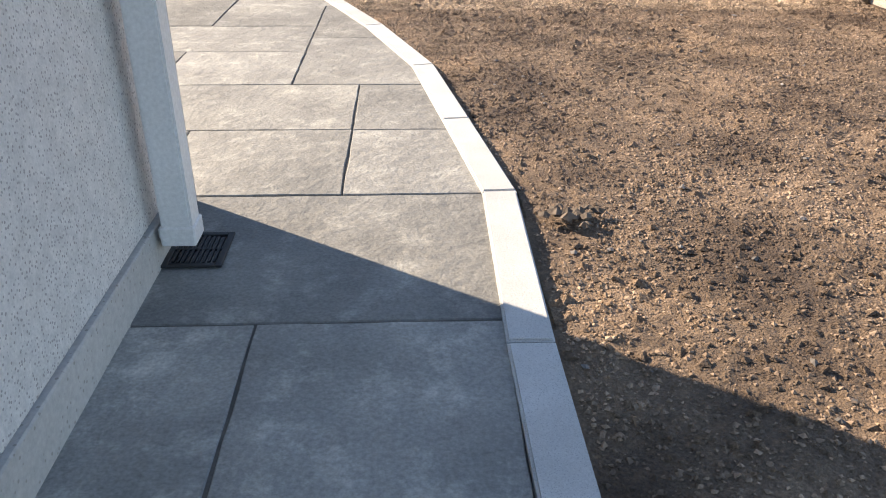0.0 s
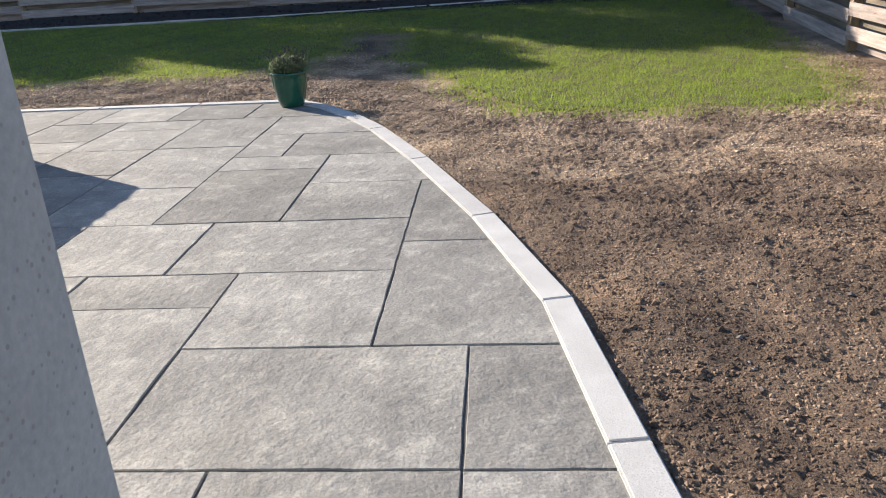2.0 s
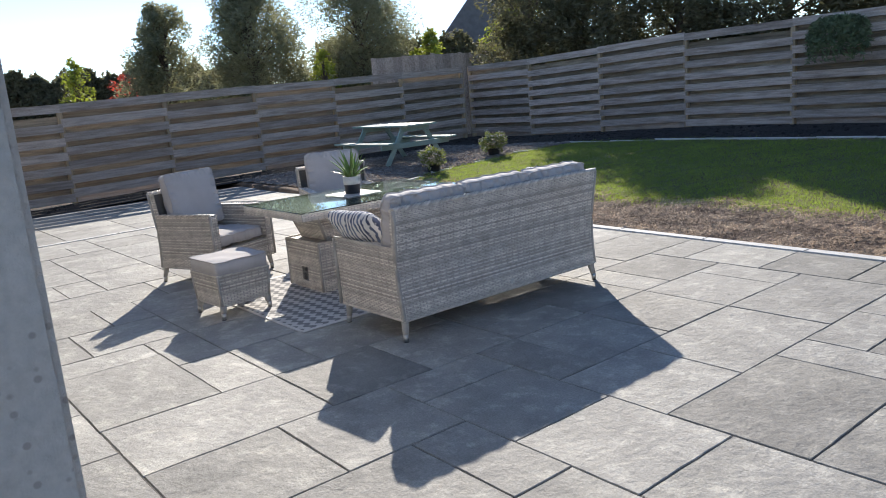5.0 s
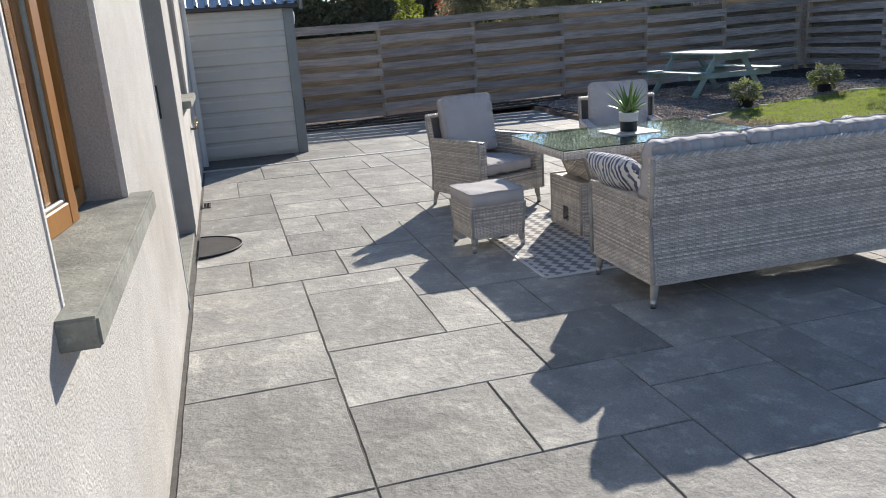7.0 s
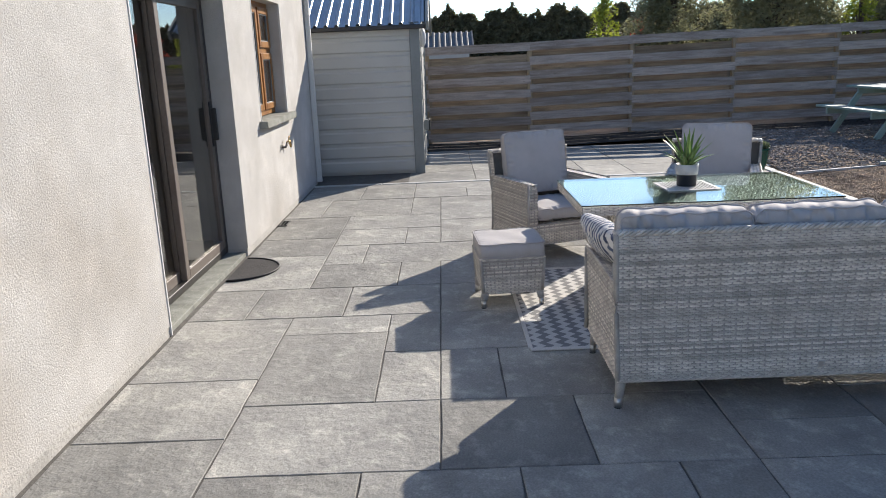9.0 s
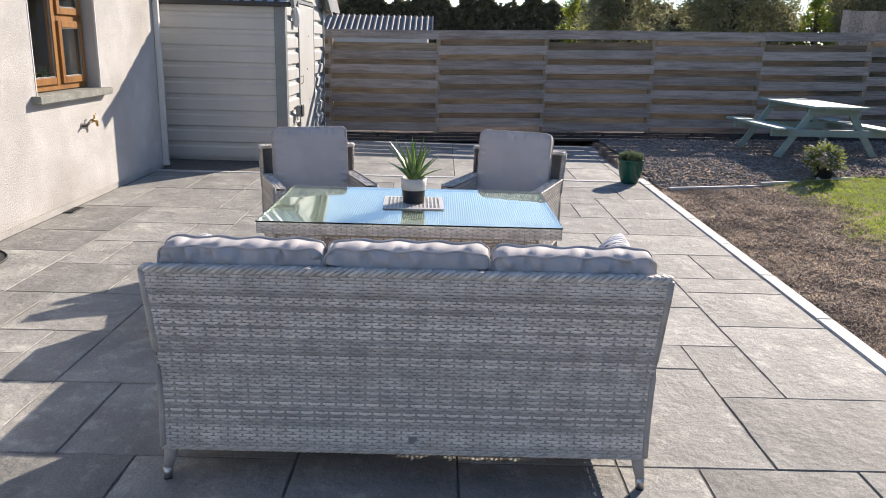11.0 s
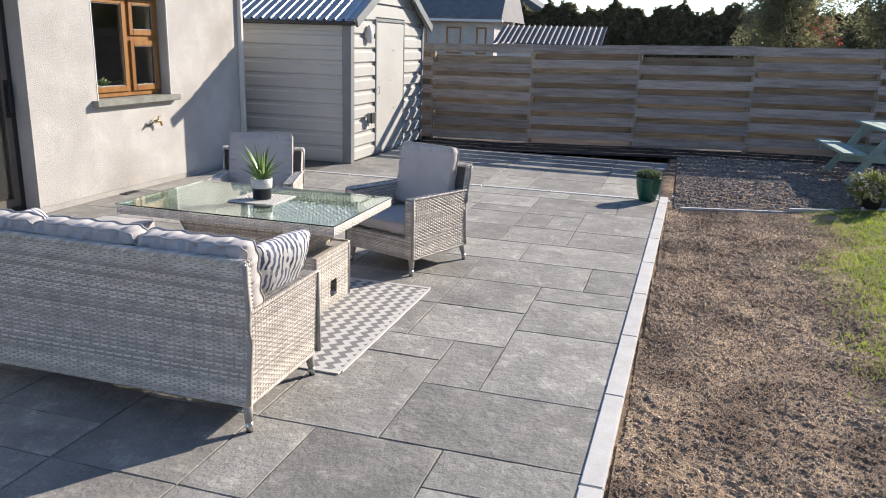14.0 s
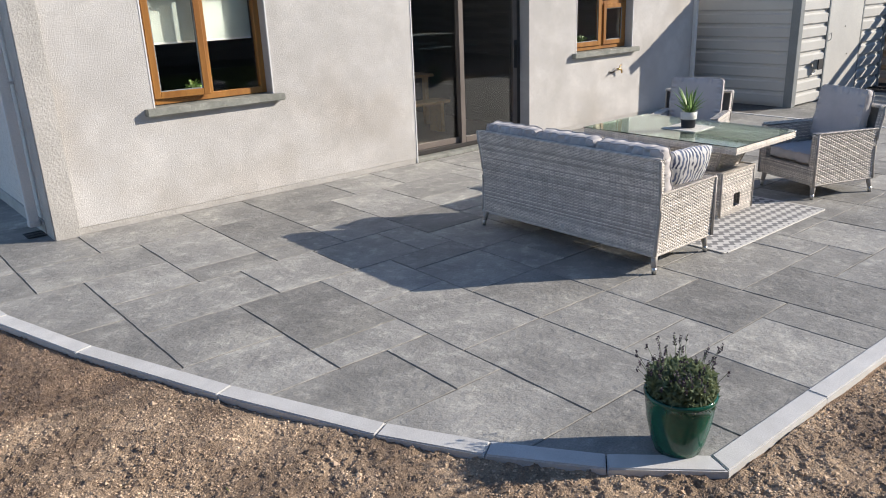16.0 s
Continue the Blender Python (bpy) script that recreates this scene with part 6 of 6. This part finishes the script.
# ---- trees and hedges beyond the fences ----
def make_tree(name, x, y, h, r, mat, seed, n, label, low=0.25, leaf=0.075, clumps=26, narrow=1.0):
    z = float(ground_height(x, y))
    tree = thing(name, label, "tree", pose(x, y, z), "trees beyond the fence")
    rnd = random.Random(seed)
    rng = np.random.default_rng(seed)
    bm = tube([(0, 0, 0), (0.05, 0.02, h * 0.3), (-0.03, 0.05, h * 0.6), (0.02, 0.0, h * 0.92)], [0.12, 0.09, 0.055, 0.015], 8)
    cent = []
    for k in range(clumps):
        t = low + (1 - low) * (k + rnd.random()) / clumps
        shape = math.sin(math.pi * min(0.97, (t - low) / (1 - low) * 0.86 + 0.14)) ** 0.6
        a = rnd.uniform(0, 6.28)
        q = r * shape * rnd.uniform(0.35, 0.95) * narrow
        c = Vector((q * math.cos(a), q * math.sin(a), h * t * 0.95))
        cent.append((c, r * rnd.uniform(0.28, 0.48) * (0.55 + 0.45 * shape)))
        s = Vector((0, 0, h * t * 0.7))
        tube([s, (s + c) / 2 + Vector((0, 0, 0.08)), c], [0.035, 0.022, 0.008], 5, bm=bm)
    part("trunk", bm, BARK, tree, smooth=True)
    pts = []
    for c, cr in cent:
        m_ = n // clumps
        d = rng.normal(size=(m_, 3))
        d /= np.linalg.norm(d, axis=1, keepdims=True)
        pts.append(np.array(c) + d * cr * rng.uniform(0.25, 1.08, (m_, 1)) ** 0.55)
    part("crown", leaf_cloud("crown", np.concatenate(pts), leaf, seed, 1.3, 0.25), mat, tree)
    return tree


make_tree("tree", -24.0, 10.7, 4.7, 1.2, TREE_LEAF, 1, 34000, "slender grey-green tree with open crown", 0.12, 0.042, 50)
make_tree("tree", -24.5, 13.9, 5.6, 1.9, TREE_LEAF, 2, 62000, "broad dense grey-green tree", 0.1, 0.043, 70)
make_tree("tree", -24.5, 18.3, 6.2, 2.1, TREE_LEAF, 3, 62000, "tall dense grey-green tree", 0.1, 0.043, 70)
make_tree("bush", -23.0, 20.2, 3.6, 0.9, LIME_LEAF, 4, 2600, "bright lime-green bush beside the tall trees", 0.2, 0.07)
make_tree("bush", -36.0, 11.1, 4.0, 0.9, LIME_LEAF, 5, 1800, "yellow-green bush between the trees", 0.2, 0.07)
make_tree("bush", -36.0, 13.2, 3.25, 0.8, RED_LEAF, 6, 900, "small bush with red autumn leaves", 0.35, 0.06, 14)
make_tree("bush", -22.8, 15.6, 3.0, 0.6, LIME_LEAF, 7, 1600, "light green young bush", 0.2, 0.06)
make_tree("tree", -21.5, 24.0, 5.6, 1.6, LIME_LEAF, 8, 4200, "pale green shrubby tree", 0.15, 0.08)
for k, (x, h) in enumerate(((-14.2, 5.2), (-12.0, 6.0), (-9.8, 5.5), (-7.6, 5.35), (-5.3, 5.5), (-3.0, 5.2), (-0.7, 5.3), (1.6, 5.1), (4.0, 5.0))):
    make_tree("conifer", x, 16.75 + 0.4 * (k % 2), h * 1.1, 1.6, CONIFER, 40 + k, 30000, "dark spreading evergreen behind the fence", 0.12, 0.05, 40, 1.0)


def make_hedge(name, x, y0, y1, h, deep, seed, n, label):
    hedge = thing(name, label, "hedge", pose(x, (y0 + y1) / 2, float(ground_height(x, y0))))
    rng = np.random.default_rng(seed)
    u = rng.uniform(-1, 1, n) * (y1 - y0) / 2
    top = h + 0.22 * np.sin(u * 2.1 + seed) + 0.18 * np.sin(u * 5.3) + 0.25 * np.maximum(0, np.sin(u * 9.0)) ** 6
    z = top * rng.uniform(0, 1, n) ** 0.55
    xx = rng.choice([-1, 1], n, p=[0.25, 0.75]) * deep / 2 * rng.uniform(0.6, 1.05, n) * (1 - 0.45 * (z / (h + 0.4)) ** 3)
    c = np.column_stack([xx, u, z])
    part("foliage", leaf_cloud("foliage", c, 0.13, seed, 1.0, 0.35), CONIFER, hedge)
    bm = box(-deep * 0.3, deep * 0.3, -(y1 - y0) / 2 + 0.1, (y1 - y0) / 2 - 0.1, 0, h - 0.35, 0.05)
    part("core", bm, BARK, hedge)


make_hedge("conifer_hedge", -44.0, -2.0, 24.0, 3.75, 1.8, 3, 60000, "long dark clipped conifer hedge")
make_hedge("conifer_hedge", -27.0, 18.0, 34.0, 3.4, 1.6, 4, 16000, "long dark clipped conifer hedge")


def make_tuft():
    z = float(ground_height(-5.55, 15.0))
    tuft = thing("climber_tuft", "drooping green trailing plant spilling over the fence", "climber", pose(-5.55, 15.0, z + 1.52))
    rng = np.random.default_rng(77)
    c = []
    for k in range(230):
        a, q = rng.uniform(0, 2 * np.pi), rng.uniform(0, 1) ** 0.5
        ln = rng.uniform(0.25, 0.62)
        t = np.linspace(0, 1, 16)
        reach = 0.16 * q + (0.22 + 0.1 * q) * np.sin(np.minimum(t * 1.9, 1.57))
        c.append(np.column_stack([reach * np.cos(a) * 1.05, -0.12 - 0.6 * reach * abs(np.sin(a)), 0.12 + 0.18 * np.sin(t * 3.1) * (1 - q * 0.5) - ln * t ** 1.6]))
    c = np.concatenate(c) + rng.normal(0, 0.012, (230 * 16, 3))
    part("foliage", leaf_cloud("foliage", c, 0.03, 78, 1.8, -0.7), LAVENDER, tuft)
    part("stems", tube([(0, 0.04, 0.10), (0.02, -0.10, 0.05), (0.05, -0.14, -0.2), (0.08, -0.15, -0.38)], 0.005, 5), BARK, tuft)


make_tuft()


def make_panel_fence():
    f = thing("panel_fence", "grey-brown close-boarded neighbour fence panel", "fence")
    board = as_mesh("board", box(-0.01, 0.01, -0.07, 0.07, 0, 2.2, 0.003))
    board.materials.append(BOARD)
    for k in range(38):
        y = 13.0 + k * 0.135
        part("board", board, None, f, m=pose(-16.0, y, float(ground_height(-16.0, y)) + (0.0 if k % 7 else 0.02)))
    part("rail", box(-16.06, -16.012, 12.9, 18.1, 1.7, 1.79), POST, f)


make_panel_fence()


# ---- neighbours' buildings ----
def make_bungalow():
    b = thing("bungalow", "cream rendered bungalow with grey tiled roof", "house", pose(-33.0, -5.05, -0.3))
    part("wall", box(-4.0, 0.0, -6.0, 5.3, 0, 3.05), ROUGHCAST, b)
    roof = bmesh.new()
    v = [roof.verts.new(p) for p in ((0.45, -6.4, 2.98), (0.45, 5.7, 2.98), (-3.5, 5.2, 5.6), (-3.5, -6.4, 5.6), (0.45, -6.4, 3.12), (0.45, 5.7, 3.12), (-3.5, 5.2, 5.74), (-3.5, -6.4, 5.74), (-4.4, 5.7, 3.0))]
    for q in ((0, 1, 2, 3), (4, 7, 6, 5), (0, 4, 5, 1), (1, 5, 6, 2), (2, 6, 7, 3), (3, 7, 4, 0), (1, 2, 8)):
        roof.faces.new([v[i] for i in q])
    bmesh.ops.recalc_face_normals(roof, faces=roof.faces)
    part("roof", roof, SLATE, b)
    part("gutter", box(0.42, 0.55, -6.4, 5.75, 2.92, 3.03, 0.02), PVC, b)
    part("soffit", box(0.0, 0.42, -6.4, 5.7, 2.94, 2.98), PVC, b)
    for y, w in ((2.05, 0.62), (3.55, 0.66), (4.75, 0.45)):
        win = frame_part("window", -w / 2, w / 2, 0.0, 1.1, 0.07, 0.03, 0.06, OAK, b)
        win.matrix_basis = Matrix.Translation((0.0, y, 1.62)) @ Matrix.Rotation(radians(-90), 4, "Z")
        part("pane", box(-w / 2 + 0.06, w / 2 - 0.06, -0.02, -0.005, 0.06, 1.04), DARK_FRAME, win)
    g = thing("gable_house", "pale gabled house with a grey roof", "house", pose(-46.0, -3.9, -0.05))
    part("wall", box(-5, 0, -6, 5, 0, 3.0), ROUGHCAST, g)
    roof = bmesh.new()
    pts = [(-5.4, 5.3, 3.0), (0.4, 5.3, 3.0), (0.4, -0.5, 6.4), (-5.4, -0.5, 6.4), (0.4, -6.3, 3.0), (-5.4, -6.3, 3.0)]
    v = [roof.verts.new(p) for p in pts]
    for q in ((0, 1, 2, 3), (3, 2, 4, 5), (1, 4, 2), (0, 3, 5)):
        roof.faces.new([v[i] for i in q])
    part("roof", roof, SLATE, g)
    h = thing("neighbour_house", "house with steep dark slate roof behind the trees", "house", pose(-33.0, 33.0, 0.1, 0, 0, -42))
    part("wall", box(-4, 4, -3, 3, 0, 3.2), ROUGHCAST, h)
    roof = bmesh.new()
    pts = [(4.3, -3.4, 3.1), (4.3, 3.4, 3.1), (4.3, 0, 7.2), (-4.3, -3.4, 3.1), (-4.3, 3.4, 3.1), (-4.3, 0, 7.2)]
    v = [roof.verts.new(p) for p in pts]
    for q in ((0, 1, 2), (3, 5, 4), (0, 2, 5, 3), (1, 4, 5, 2), (0, 3, 4, 1)):
        roof.faces.new([v[i] for i in q])
    part("roof", roof, SLATE, h)


make_bungalow()


def make_far_shed():
    s = thing("tin_roof_shed", "low shed with dark corrugated tin roof", "shed", pose(-30.5, 2.9, -0.05))
    part("wall", box(-2.2, 0, -1.9, 1.9, 0, 1.85), CLAD, s)
    bm = bmesh.new()
    prev, y = None, -2.05
    while y < 2.05:
        for dy, dz in ((0, 0), (0.11, 0), (0.14, 0.05), (0.19, 0.05)):
            cur = (bm.verts.new((0.15, y + dy, 1.85 + dz)), bm.verts.new((-1.6, y + dy, 2.55 + dz)))
            if prev:
                bm.faces.new((prev[0], cur[0], cur[1], prev[1]))
            prev = cur
        y += 0.22
    part("roof", bm, SLATE, s)


make_far_shed()
